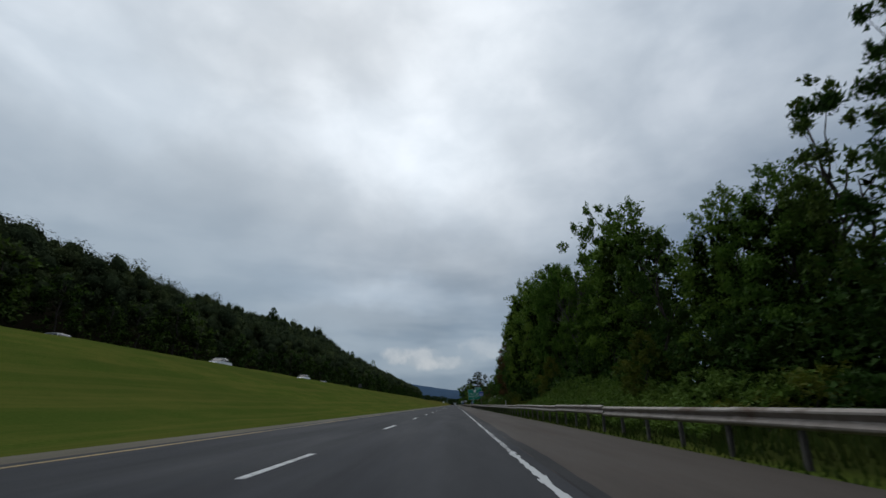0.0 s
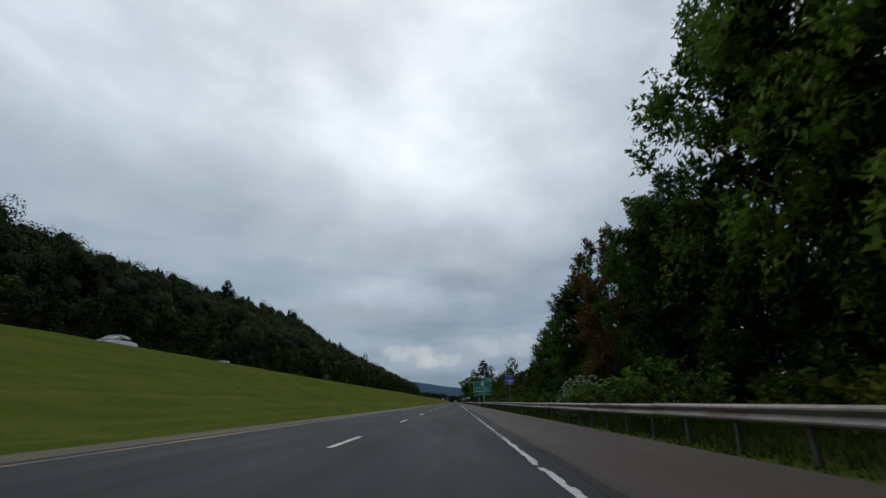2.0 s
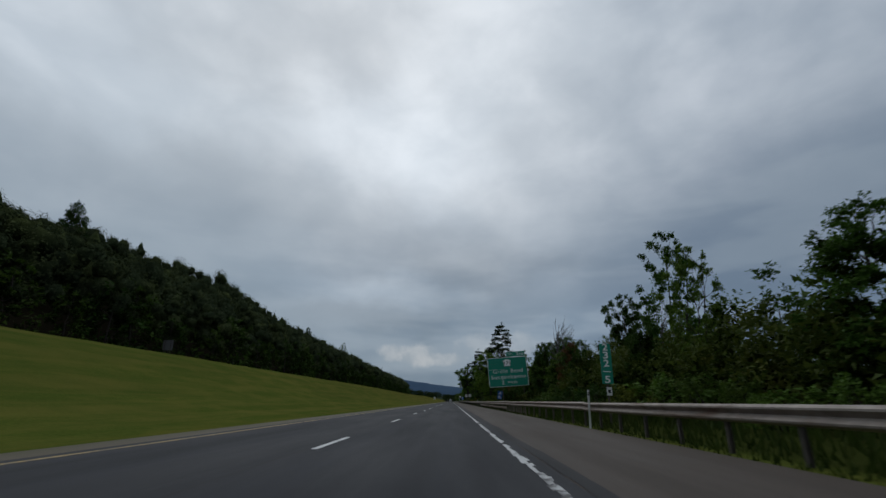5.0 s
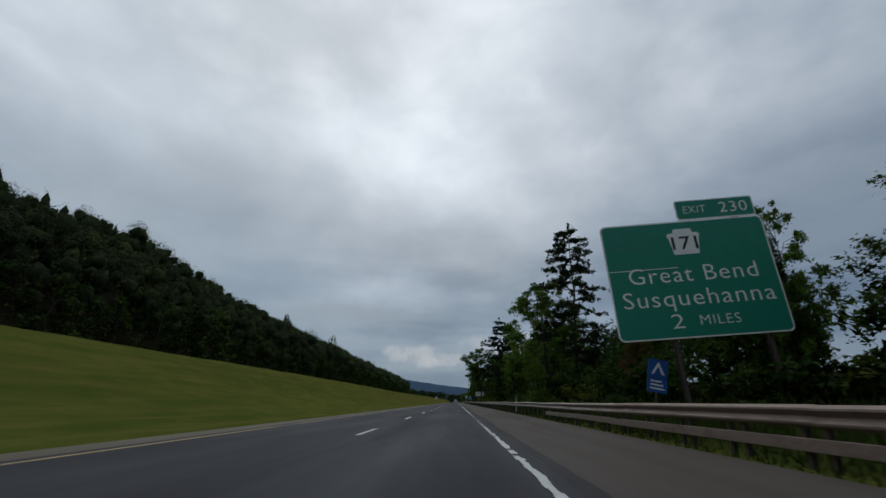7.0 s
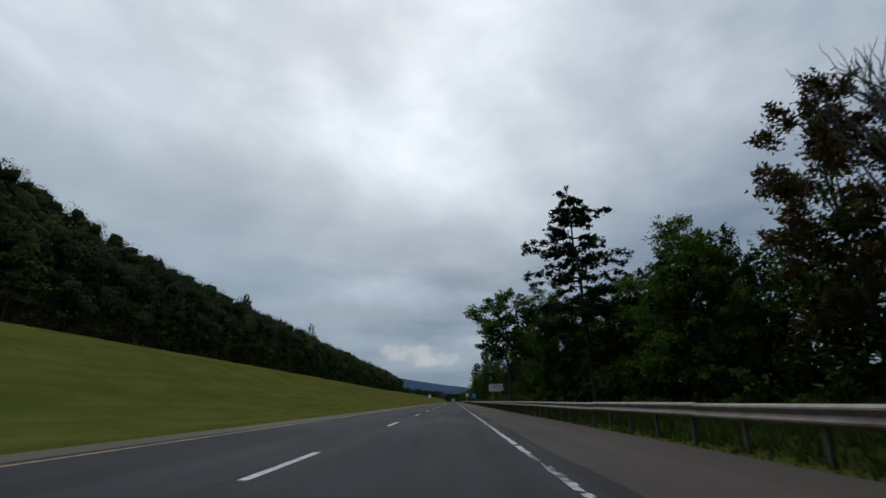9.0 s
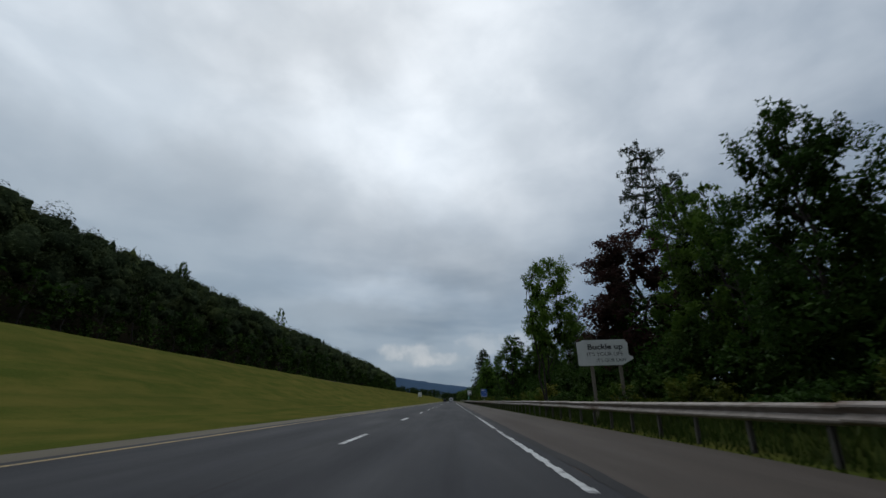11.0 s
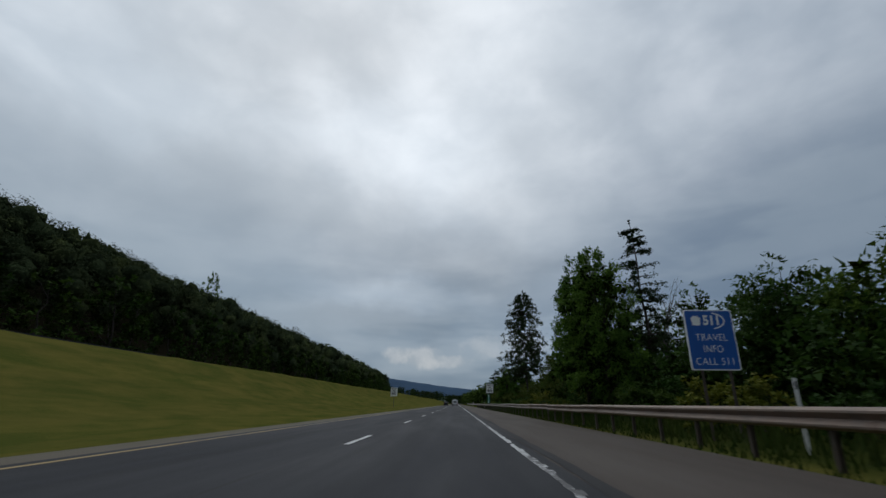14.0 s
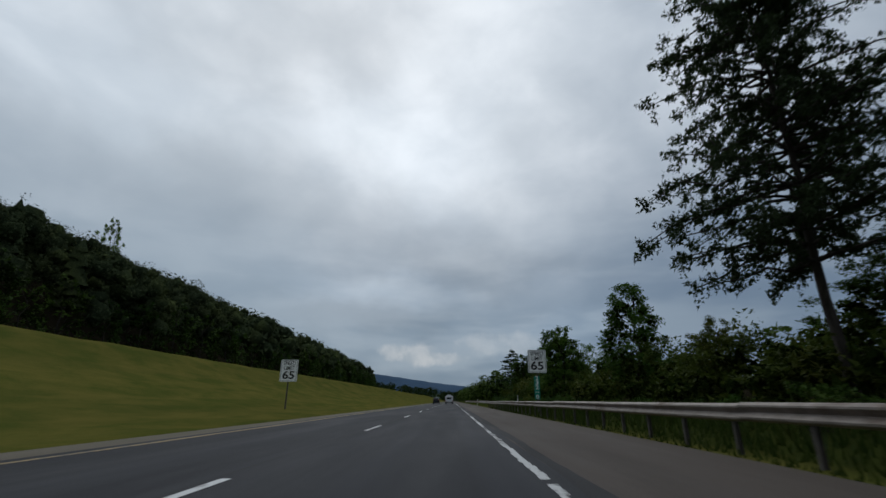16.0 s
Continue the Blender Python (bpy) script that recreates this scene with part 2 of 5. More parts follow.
def canopy(name, a, b):
    m = Mat(name)
    v = m.place()
    geo = m.node("ShaderNodeNewGeometry")
    fine = m.noise(v, 2.6, 4.0, 0.7)
    crown = m.noise(v, 0.12, 3.0, 0.6)
    f = m.mix(0.25, m.span(fine, 0.2, 0.8), geo.outputs["Random Per Island"])
    c = m.mix(f, a, b)
    c = m.mix(m.span(crown, 0.48, 0.64, 0.0, 0.7), c, (b[0] * 1.5, b[1] * 1.35, b[2] * 1.05))
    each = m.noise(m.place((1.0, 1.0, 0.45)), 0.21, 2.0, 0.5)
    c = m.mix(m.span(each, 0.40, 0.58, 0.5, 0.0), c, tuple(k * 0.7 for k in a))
    m.bump(fine, 1.0, 0.5)
    return m.done(c, 0.95, spec=0.0)


def bark(name, a, b):
    m = Mat(name)
    n = m.noise(m.coords((1, 1, 0.25)), 9.0, 5.0, 0.65)
    m.bump(n, 0.7, 0.03)
    return m.done(m.mix(m.span(n, 0.3, 0.7), a, b), 0.9, spec=0.15)


def steel(name, a, b, rust, share):
    m = Mat(name)
    v = m.place()
    n = m.noise(v, 3.0, 5.0, 0.65)
    r = m.noise(m.place((1.0, 0.5, 2.0)), 0.9, 6.0, 0.7, 0.4)
    c = m.mix(m.span(n, 0.3, 0.7), a, b)
    f = m.span(r, 0.55, 0.68, 0.0, share)
    # two stretches along the road have gone brown all over
    g, sy = m.node("ShaderNodeNewGeometry"), m.node("ShaderNodeSeparateXYZ")
    m.link(g.outputs["Position"], sy.inputs[0])
    for y0, y1, y2, y3 in ((148, 170, 212, 232), (372, 390, 425, 445)):
        on = m.mix(1.0, m.span(sy.outputs[1], y0, y1), m.span(sy.outputs[1], y2, y3, 1.0, 0.0), "MULTIPLY")
        c = m.mix(m.mix(1.0, on, m.span(n, 0.3, 0.7, 0.25, 0.75), "MULTIPLY"), c, tuple(k * 1.5 for k in rust))
    m.bump(n, 0.15, 0.004)
    return m.done(m.mix(f, c, rust), m.span(r, 0.5, 0.7, 0.58, 0.85), m.span(r, 0.5, 0.66, 0.30, 0.05))


def sheet(name, color, rough=0.45, dirt=0.25):
    m = Mat(name)
    n = m.noise(m.coords((1, 1, 0.5)), 2.6, 5.0, 0.65)
    c = m.mix(m.span(n, 0.45, 0.75, 0.0, dirt), color, tuple(k * 0.55 + 0.012 for k in color))
    return m.done(c, m.span(n, 0.3, 0.7, rough - 0.08, rough + 0.15))


def plain(name, color, rough=0.5, metal=0.0):
    m = Mat(name)
    n = m.noise(m.coords(), 6.0, 3.0)
    return m.done(m.mix(m.span(n, 0.3, 0.7, 0.0, 0.3), color, tuple(k * 0.7 for k in color)), rough, metal)


def glass(name):
    m = Mat(name)
    m.bsdf.inputs["Transmission Weight"].default_value = 0.25
    return m.done((0.02, 0.024, 0.028), 0.06, spec=0.28)


def far_wood(name, a, b):
    m = Mat(name)
    v = m.place()
    n = m.noise(v, 0.02, 6.0, 0.7)
    k = m.noise(v, 0.0022, 4.0, 0.6)
    c = m.mix(m.span(n, 0.3, 0.7), a, b)
    c = m.mix(m.span(k, 0.4, 0.65, 0.0, 0.5), c, tuple(q * 0.75 for q in a))
    return m.done(c, 0.95, spec=0.05)


M_ROAD = asphalt("asphalt_lane", (0.0185, 0.020, 0.0245), (0.0145, 0.016, 0.0195), 0.5)
M_SHOULDER = asphalt("asphalt_shoulder", (0.060, 0.048, 0.040), (0.043, 0.035, 0.030), 0.25)
M_TAR = asphalt("tar_sealed_joint", (0.018, 0.018, 0.020), (0.013, 0.013, 0.014), 0.1)
M_WHITE_LINE = worn_paint("white_road_paint", (0.50, 0.51, 0.51), (0.07, 0.07, 0.072))
M_DASH = worn_paint("white_dash_paint", (0.60, 0.61, 0.61), (0.30, 0.30, 0.30))
M_YELLOW_LINE = worn_paint("yellow_road_paint", (0.34, 0.24, 0.09), (0.10, 0.085, 0.06))
M_GRAVEL = asphalt("gravel_edge", (0.105, 0.088, 0.066), (0.07, 0.072, 0.03), 0.1)
M_GRASS = meadow("mown_grass")
M_BLADE = leafy("grass_blades", (0.022, 0.042, 0.007), (0.060, 0.086, 0.016), (0.090, 0.080, 0.026), 0.35)
M_BANK = leafy("lush_bank_growth", (0.060, 0.115, 0.018), (0.145, 0.230, 0.040), (0.15, 0.18, 0.04), 0.3)
M_LEAF = leafy("green_leaves", (0.017, 0.043, 0.008), (0.060, 0.118, 0.018))
M_LEAF_PALE = leafy("pale_green_leaves", (0.030, 0.074, 0.011), (0.110, 0.200, 0.028))
M_LEAF_BRIGHT = leafy("bright_green_leaves", (0.036, 0.090, 0.012), (0.135, 0.240, 0.034))
M_LEAF_RUST = leafy("rust_brown_leaves", (0.050, 0.034, 0.012), (0.128, 0.082, 0.026), (0.046, 0.066, 0.014), 0.7)
M_LEAF_MAROON = leafy("maroon_leaves", (0.030, 0.015, 0.014), (0.078, 0.037, 0.031), (0.045, 0.045, 0.02), 0.4)
M_LEAF_GOLD = leafy("yellow_green_leaves", (0.060, 0.086, 0.010), (0.155, 0.175, 0.024), (0.22, 0.20, 0.034), 0.6)
M_LEAF_OLIVE = leafy("olive_green_leaves", (0.030, 0.052, 0.008), (0.088, 0.118, 0.018), (0.16, 0.15, 0.028), 0.45)
M_NEEDLE = leafy("dark_needles", (0.011, 0.024, 0.010), (0.030, 0.052, 0.020), (0.05, 0.05, 0.02), 0.1)
M_BLOSSOM = leafy("white_blossom", (0.34, 0.37, 0.27), (0.52, 0.54, 0.44), (0.1, 0.14, 0.05), 0.6)
M_HILL_LEAF = leafy("hillside_leaves", (0.012, 0.026, 0.007), (0.038, 0.062, 0.014), (0.044, 0.046, 0.010), 0.5)
# hillside greens lifted and greyed; the veil of haze sits in the colour
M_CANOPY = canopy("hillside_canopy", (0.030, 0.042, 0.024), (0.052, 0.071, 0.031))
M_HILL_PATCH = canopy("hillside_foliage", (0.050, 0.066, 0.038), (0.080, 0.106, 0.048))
# leaf green darkened so that its colour carries the shade inside crowns
M_SHADE = canopy("inner_foliage_shade_tint", (0.008, 0.017, 0.004), (0.026, 0.042, 0.008))
M_BARK = bark("grey_bark", (0.022, 0.019, 0.016), (0.066, 0.058, 0.049))
M_DEAD = bark("dead_grey_wood", (0.055, 0.050, 0.046), (0.115, 0.108, 0.10))
M_RAIL = steel("weathered_galvanised_steel", (0.175, 0.150, 0.132), (0.300, 0.265, 0.238), (0.125, 0.078, 0.052), 0.9)
M_POST = steel("guardrail_post_steel", (0.055, 0.050, 0.045), (0.105, 0.096, 0.088), (0.05, 0.034, 0.024), 0.7)
M_WOODPOST = bark("weathered_post_wood", (0.11, 0.095, 0.075), (0.22, 0.195, 0.16))
M_GREEN = sheet("green_reflective_sheet", (0.001, 0.225, 0.148), 0.5, 0.15)
M_BLUE = sheet("blue_reflective_sheet", (0.012, 0.10, 0.40))
M_NAVY = sheet("navy_reflective_sheet", (0.012, 0.075, 0.46))
M_SIGNWHITE = sheet("white_reflective_sheet", (0.84, 0.86, 0.84), 0.45, 0.15)
M_SIGNGREY = sheet("dull_white_sign_face", (0.62, 0.63, 0.61), 0.5, 0.3)
M_BLACK = plain("black_sign_ink", (0.012, 0.012, 0.013), 0.6)
M_ALU = plain("sign_back_aluminium", (0.16, 0.16, 0.165), 0.6, 0.3)
M_CARWHITE = plain("white_car_paint", (0.62, 0.63, 0.64), 0.25)
M_CARDARK = plain("charcoal_car_paint", (0.018, 0.019, 0.021), 0.25)
M_GLASS = glass("tinted_car_glass")
M_TYRE = plain("tyre_rubber", (0.014, 0.014, 0.014), 0.85)
M_RIM = plain("alloy_rim", (0.35, 0.35, 0.36), 0.35, 0.8)
M_REDLAMP = plain("red_lamp_lens", (0.28, 0.012, 0.010), 0.2)
M_CLEARLAMP = plain("clear_lamp_lens", (0.55, 0.56, 0.58), 0.15)
M_PLASTIC = plain("black_plastic", (0.02, 0.02, 0.02), 0.6)
# far woods coloured blue: the haze of distance is painted in
M_FARHILL = far_wood("distant_hillside_haze_blue", (0.027, 0.060, 0.110), (0.039, 0.078, 0.134))
M_NEARHILL = far_wood("distant_green_hillside", (0.026, 0.045, 0.030), (0.040, 0.062, 0.034))


# ---- mesh helpers ----
def fast_mesh(name, verts, quads, material, smooth=False):
    """A mesh from numpy arrays: verts (n, 3), quads (m, 4) or triangles (m, 3)."""
    me = bpy.data.meshes.new(name)
    verts, quads = np.asarray(verts, dtype=np.float32), np.asarray(quads, dtype=np.int32)
    k = quads.shape[1]
    me.vertices.add(len(verts))
    me.vertices.foreach_set("co", verts.ravel())
    me.loops.add(quads.size)
    me.loops.foreach_set("vertex_index", quads.ravel())
    me.polygons.add(len(quads))
    me.polygons.foreach_set("loop_start", np.arange(0, quads.size, k, dtype=np.int32))
    if smooth:
        me.polygons.foreach_set("use_smooth", np.ones(len(quads), dtype=bool))
    me.update(calc_edges=True)
    me.validate()
    me.materials.append(material)
    return me


def under(ob, parent):
    ob.parent = parent
    return ob


def from_bm(name, bm, material, smooth=False):
    me = bpy.data.meshes.new(name)
    bm.to_mesh(me)
    bm.free()
    for p in me.polygons:
        p.use_smooth = smooth
    me.materials.append(material)
    return me


def part(name, bm, material, parent, label="", smooth=False):
    ob = under(new(name, from_bm(name, bm, material, smooth)), parent)
    return tagged(ob, label)


def box(bm, lo, hi, bevel=0.0):
    c = [(a + b) / 2 for a, b in zip(lo, hi)]
    s = [b - a for a, b in zip(lo, hi)]
    made = bmesh.ops.create_cube(bm, size=1.0, matrix=Matrix.Translation(c) @ Matrix.Diagonal((*s, 1)))
    if bevel:
        edges = {e for v in made["verts"] for e in v.link_edges}
        bmesh.ops.bevel(bm, geom=list(edges), offset=bevel, segments=2, affect="EDGES", profile=0.5)
    return bm


def boxed(lo, hi, bevel=0.0):
    return box(bmesh.new(), lo, hi, bevel)


def rod(bm, a, b, r0, r1=None, sides=10):
    a, b = Vector(a), Vector(b)
    turn = (b - a).to_track_quat("Z", "Y").to_matrix().to_4x4()
    bmesh.ops.create_cone(bm, cap_ends=True, segments=sides, radius1=r0, radius2=r0 if r1 is None else r1,
                          depth=(b - a).length, matrix=Matrix.Translation((a + b) / 2) @ turn)
    return bm


def outline(points, depth, at=0.0):
    """A flat plate from an outline in x and z, standing, its front at y = at."""
    bm = bmesh.new()
    front = bm.faces.new([bm.verts.new((x, at, z)) for x, z in points])
    more = bmesh.ops.extrude_face_region(bm, geom=[front])
    bmesh.ops.translate(bm, vec=(0, depth, 0), verts=[v for v in more["geom"] if isinstance(v, bmesh.types.BMVert)])
    bmesh.ops.recalc_face_normals(bm, faces=bm.faces)
    return bm


def rounded(w, h, r, n=5, x0=0.0, z0=0.0):
    pts = []
    for cx, cz, a0 in ((w - r, r, -90), (w - r, h - r, 0), (r, h - r, 90), (r, r, 180)):
        for i in range(n + 1):
            a = radians(a0 + 90 * i / n)
            pts.append((x0 + cx + r * math.cos(a), z0 + cz + r * math.sin(a)))
    return pts


def lettering(text, size, x, z, y, material, parent, name="lettering", width=None, bold=0.0, align="CENTER", spread=1.0):
    """Words of the built-in font, as a mesh, standing in the x-z plane and facing the traffic."""
    cu = bpy.data.curves.new(name, "FONT")
    cu.body, cu.size, cu.align_x, cu.align_y = text, size, align, "CENTER"
    cu.extrude, cu.offset, cu.resolution_u = 0.002, bold, 3
    cu.space_character = spread
    tmp = bpy.data.objects.new(name, cu)
    scene.collection.objects.link(tmp)
    dg = bpy.context.evaluated_depsgraph_get()
    me = bpy.data.meshes.new_from_object(tmp.evaluated_get(dg))
    bpy.data.objects.remove(tmp)
    me.materials.clear()
    me.materials.append(material)
    ob = under(new(name, me), parent)
    xs = [v.co.x for v in me.vertices]
    sx = width / (max(xs) - min(xs)) if width else 1.0
    ob.matrix_local = pose(x, y, z, 90, 0, 0) @ Matrix.Diagonal((sx, 1, 1, 1))
    return ob


# ---- ground, road, distance ----
def ground_height(x, y):
    x, y = np.asarray(x, dtype=float), np.asarray(y, dtype=float)
    base = np.interp(x, [-4000, -700, -300, -150, -112, -43, -40, -29, -27.5, -25, -21, -16.5, -12.5, -8.4, -8.0, 4.7, 5.1, 6.4, 9, 14, 30, 120, 600, 4000],
                     [12, 30, 44, 43, 37, 5.5, 5.4, 5.4, 5.2, 4.45, 2.75, 1.15, 0.3, -0.02, -0.05, -0.05, -0.03, 0.05, 0.45, 0.9, 3.2, 9, 12, 16])
    hill = np.interp(y, [-200, 190, 290, 420, 560, 700, 800, 920, 1150, 4000], [0.82, 0.82, 1.10, 1.02, 0.92, 0.85, 0.72, 0.42, 0.18, 0.1])
    out = np.where(x < -40, 5.4 + (base - 5.4) * hill, base)
    roll = np.sin(y * 0.021 + 1.0) * 0.16 + np.sin(y * 0.0087) * 0.2
    swell = np.clip((-x - 14) / 12, 0, 1) * np.clip((33 + x) / 5, 0, 1)
    bank = 0.55 * np.clip((y - 425) / 45, 0, 1) * np.exp(-((x + 26.0) / 2.2) ** 2)
    return out + roll * swell + bank


def ground_sheet():
    xs = np.concatenate([[-4200, -2500, -1400, -700, -300, -200], np.linspace(-150, -44, 28), np.linspace(-42, -8.4, 40), [-8.0, 4.7, 5.1],
                         np.linspace(5.6, 15, 14), [18, 24, 30, 45, 70, 120, 300, 600, 1400, 4200]])
    ys = np.concatenate([np.linspace(-80, 640, 241), np.linspace(650, 1200, 56), [1300, 1500, 1800, 2300, 3000, 3900, 4900]])
    X, Y = np.meshgrid(xs, ys, indexing="ij")
    Z = ground_height(X, Y)
    near = (X < -9) | (X > 5.5)
    rng = np.random.default_rng(4)
    Z = Z + near * rng.normal(0, 0.035, Z.shape)
    n, m = X.shape
    idx = np.arange(n * m).reshape(n, m)
    q = np.stack([idx[:-1, :-1], idx[1:, :-1], idx[1:, 1:], idx[:-1, 1:]], -1).reshape(-1, 4)
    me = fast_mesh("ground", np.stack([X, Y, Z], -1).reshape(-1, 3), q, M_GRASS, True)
    tagged(new("ground", me), "mown green grass with yellowed patches sloping up from the road", "ground", kind="structure")


ground_sheet()
ROAD_END = 1400.0
EDGE_X, LANE_X, YELLOW_X = 1.15, -2.63, -6.55


def slab(name, x0, x1, y0, y1, z0, z1, material, step=20.0):
    bm = bmesh.new()
    n = max(1, int((y1 - y0) / step))
    rows = []
    for i in range(n + 1):
        y = y0 + (y1 - y0) * i / n
        rows.append([bm.verts.new(p) for p in ((x0, y, z0), (x0, y, z1), (x1, y, z1), (x1, y, z0))])
    for a, b in zip(rows, rows[1:]):
        for k in range(3):
            bm.faces.new((a[k], b[k], b[k + 1], a[k + 1]))
    bm.faces.new(rows[0]), bm.faces.new(list(reversed(rows[-1])))
    bmesh.ops.recalc_face_normals(bm, faces=bm.faces)
    return new(name, from_bm(name, bm, material))


road = tagged(slab("road", -6.95, 1.42, -70, ROAD_END, -0.3, 0.0, M_ROAD), "dark grey asphalt lanes with pale wheel tracks", "road", kind="structure")
shoulder = tagged(slab("pavement_shoulder", 1.42, 4.75, -70, ROAD_END, -0.3, -0.004, M_SHOULDER), "brownish grey asphalt hard shoulder beside the lanes", "shoulder", kind="structure")
inner = tagged(slab("pavement_inner_shoulder", -8.0, -6.95, -70, ROAD_END, -0.3, -0.006, M_GRAVEL), "narrow gravelly shoulder along the median grass", "shoulder", kind="structure")


def ragged_strip(name, x0, x1, y0, y1, z, material, parent, wobble, seed, step=0.5):
    rng = np.random.default_rng(seed)
    n = int((y1 - y0) / step)
    ys = np.linspace(y0, y1, n + 1)
    k = np.ones(5) / 5
    a = x0 + np.convolve(rng.normal(0, wobble, n + 5), k, "valid")
    b = x1 + np.convolve(rng.normal(0, wobble, n + 5), k, "valid")
    v = np.empty(((n + 1) * 2, 3))
    v[0::2] = np.stack([a, ys, np.full(n + 1, z)], -1)
    v[1::2] = np.stack([b, ys, np.full(n + 1, z)], -1)
    i = np.arange(n) * 2
    q = np.stack([i, i + 1, i + 3, i + 2], -1)
    ob = under(new(name, fast_mesh(name, v, q, material)), parent)
    return ob




def grooved_line(name, x, w, y0, y1, near_end, material, parent, seed):
    """A painted line over a rumble strip: short pieces with bare grooves between, run together far along."""
    rng = np.random.default_rng(seed)
    n = int((near_end - y0) / 0.31)
    y = y0 + np.arange(n) * 0.31
    wear = np.convolve(rng.normal(0, 1, n + 60), np.ones(61) / 61 ** 0.5, "valid")
    keep = rng.random(n) > np.clip(0.10 + 0.16 * wear, 0.02, 0.6)
    y = y[keep]
    k = len(y)
    ln = np.where(wear[keep] > 0.2, rng.uniform(0.15, 0.25, k), 0.315)
    a = x - w / 2 + rng.normal(0, 0.012, k)
    b = x + w / 2 + rng.normal(0, 0.016, k)
    sk = rng.normal(0, 0.02, k)
    z = np.full(k, 0.005)
    v = np.stack([np.stack([a, y + sk, z], -1), np.stack([b, y - sk, z], -1), np.stack([b + rng.normal(0, 0.01, k), y + ln - sk, z], -1), np.stack([a, y + ln + sk, z], -1)], 1).reshape(-1, 3)
    q = np.arange(k * 4).reshape(-1, 4)
    far = np.array([[x - w / 2, near_end, 0.005], [x + w / 2, near_end, 0.005], [x + w / 2, y1, 0.005], [x - w / 2, y1, 0.005]])
    v, q = np.concatenate([v, far]), np.concatenate([q, [[k * 4, k * 4 + 1, k * 4 + 2, k * 4 + 3]]])
    return tagged(under(new(name, fast_mesh(name, v, q, material)), parent), "chipped white edge line over rumble grooves")


grooved_line("edge_line", EDGE_X, 0.11, -30, 900, 560, M_WHITE_LINE, road, 1)
ragged_strip("median_line", YELLOW_X - 0.07, YELLOW_X + 0.07, -60, 900, 0.005, M_YELLOW_LINE, road, 0.012, 2)
ragged_strip("sealed_joint", EDGE_X + 0.27, EDGE_X + 0.50, -60, 700, 0.003, M_TAR, road, 0.05, 3)
ragged_strip("centre_joint", LANE_X - 0.16, LANE_X - 0.12, -60, 500, 0.002, M_TAR, road, 0.02, 5)


def lane_dashes():
    me = from_bm("lane_dash", boxed((-0.065, 0, 0.001), (0.065, 3.05, 0.005)), M_DASH)
    y = 6.2 - 3 * 12.19
    while y < 900:
        under(new("lane_dash", me), road).matrix_local = pose(LANE_X, y, 0)
        y += 12.36 if 180 < y < 420 else 12.19


lane_dashes()


def ridge(name, label, y, x0, x1, heights, depth, material, rough, seed):
    """A far wooded ridge: a hill with a crest that follows a few heights, and a slope towards the viewer."""
    rng = np.random.default_rng(seed)
    xs = np.linspace(x0, x1, 220)
    crest = np.interp(xs, np.linspace(x0, x1, len(heights)), heights)
    crest = np.convolve(np.pad(crest, 6, "edge"), np.ones(13) / 13, "valid") + np.convolve(rng.normal(0, rough, len(xs) + 2), np.ones(3) / 3, "valid")
    prof = np.linspace(0, 1, 12)
    V = []
    for k in prof:
        V.append(np.stack([xs, y + depth * k + rng.normal(0, depth * 0.004, len(xs)), crest * (k ** 0.75) - 2], -1))
    V.append(np.stack([xs, np.full(len(xs), y + depth * 1.8), np.full(len(xs), -2.0)], -1))
    V = np.stack(V)
    n, m = V.shape[:2]
    idx = np.arange(n * m).reshape(n, m)
    q = np.stack([idx[:-1, :-1], idx[:-1, 1:], idx[1:, 1:], idx[1:, :-1]], -1).reshape(-1, 4)
    ob = new(name, fast_mesh(name, V.reshape(-1, 3), q, material, True))
    return tagged(ob, label, "hills", kind="structure")


ridge("backdrop_far_hill", "wooded hills far along the valley, haze put into their blue colour", 3300, -1900, 1500, [280, 270, 250, 225, 192, 140, 99, 66, 72, 95, 135], 700, M_FARHILL, 1.6, 3)
ridge("backdrop_near_hill", "dark green wooded rise at the end of the valley", 1750, -700, 900, [60, 46, 36, 26, 20, 19, 24, 38, 50], 250, M_NEARHILL, 1.4, 5)


# ---- plants ----
def leaf_quads(centres, radii, counts, size, rng, flat=0.75, rise=0.45, shell=0.35, loose=0.42):
    """Small pointed leaf sprays round clump centres: (n*3, 3) corners and (n, 3) faces."""
    counts = (np.asarray(counts) * 1.75).astype(int)
    size = size * 0.78
    c = np.repeat(centres, counts, axis=0)
    r = np.repeat(radii, counts)
    n = len(c)
    d = rng.normal(size=(n, 3))
    d /= np.linalg.norm(d, axis=1)[:, None]
    p = c + d * (r * (shell + (1 - shell) * np.sqrt(rng.random(n))))[:, None] * np.array([1, 1, flat])
    nrm = d * 0.9 + rng.normal(size=(n, 3)) * loose + np.array([0, 0, rise * 0.6])
    nrm /= np.linalg.norm(nrm, axis=1)[:, None]
    t = np.cross(nrm, rng.normal(size=(n, 3)))
    t /= np.linalg.norm(t, axis=1)[:, None]
    b = np.cross(nrm, t)
    s = (np.repeat(np.broadcast_to(size, len(counts)), counts) * rng.uniform(0.55, 1.4, n))[:, None]
    w = rng.uniform(0.24, 0.42, (n, 1))
    skew = rng.uniform(-0.3, 0.3, (n, 1))
    v = np.stack([p - t * s * 0.5 + b * s * w, p + t * s * (0.5 + skew * 0.3), p - t * s * (0.5 + skew) - b * s * w], 1)
    return v.reshape(-1, 3), np.arange(n * 3).reshape(-1, 3)


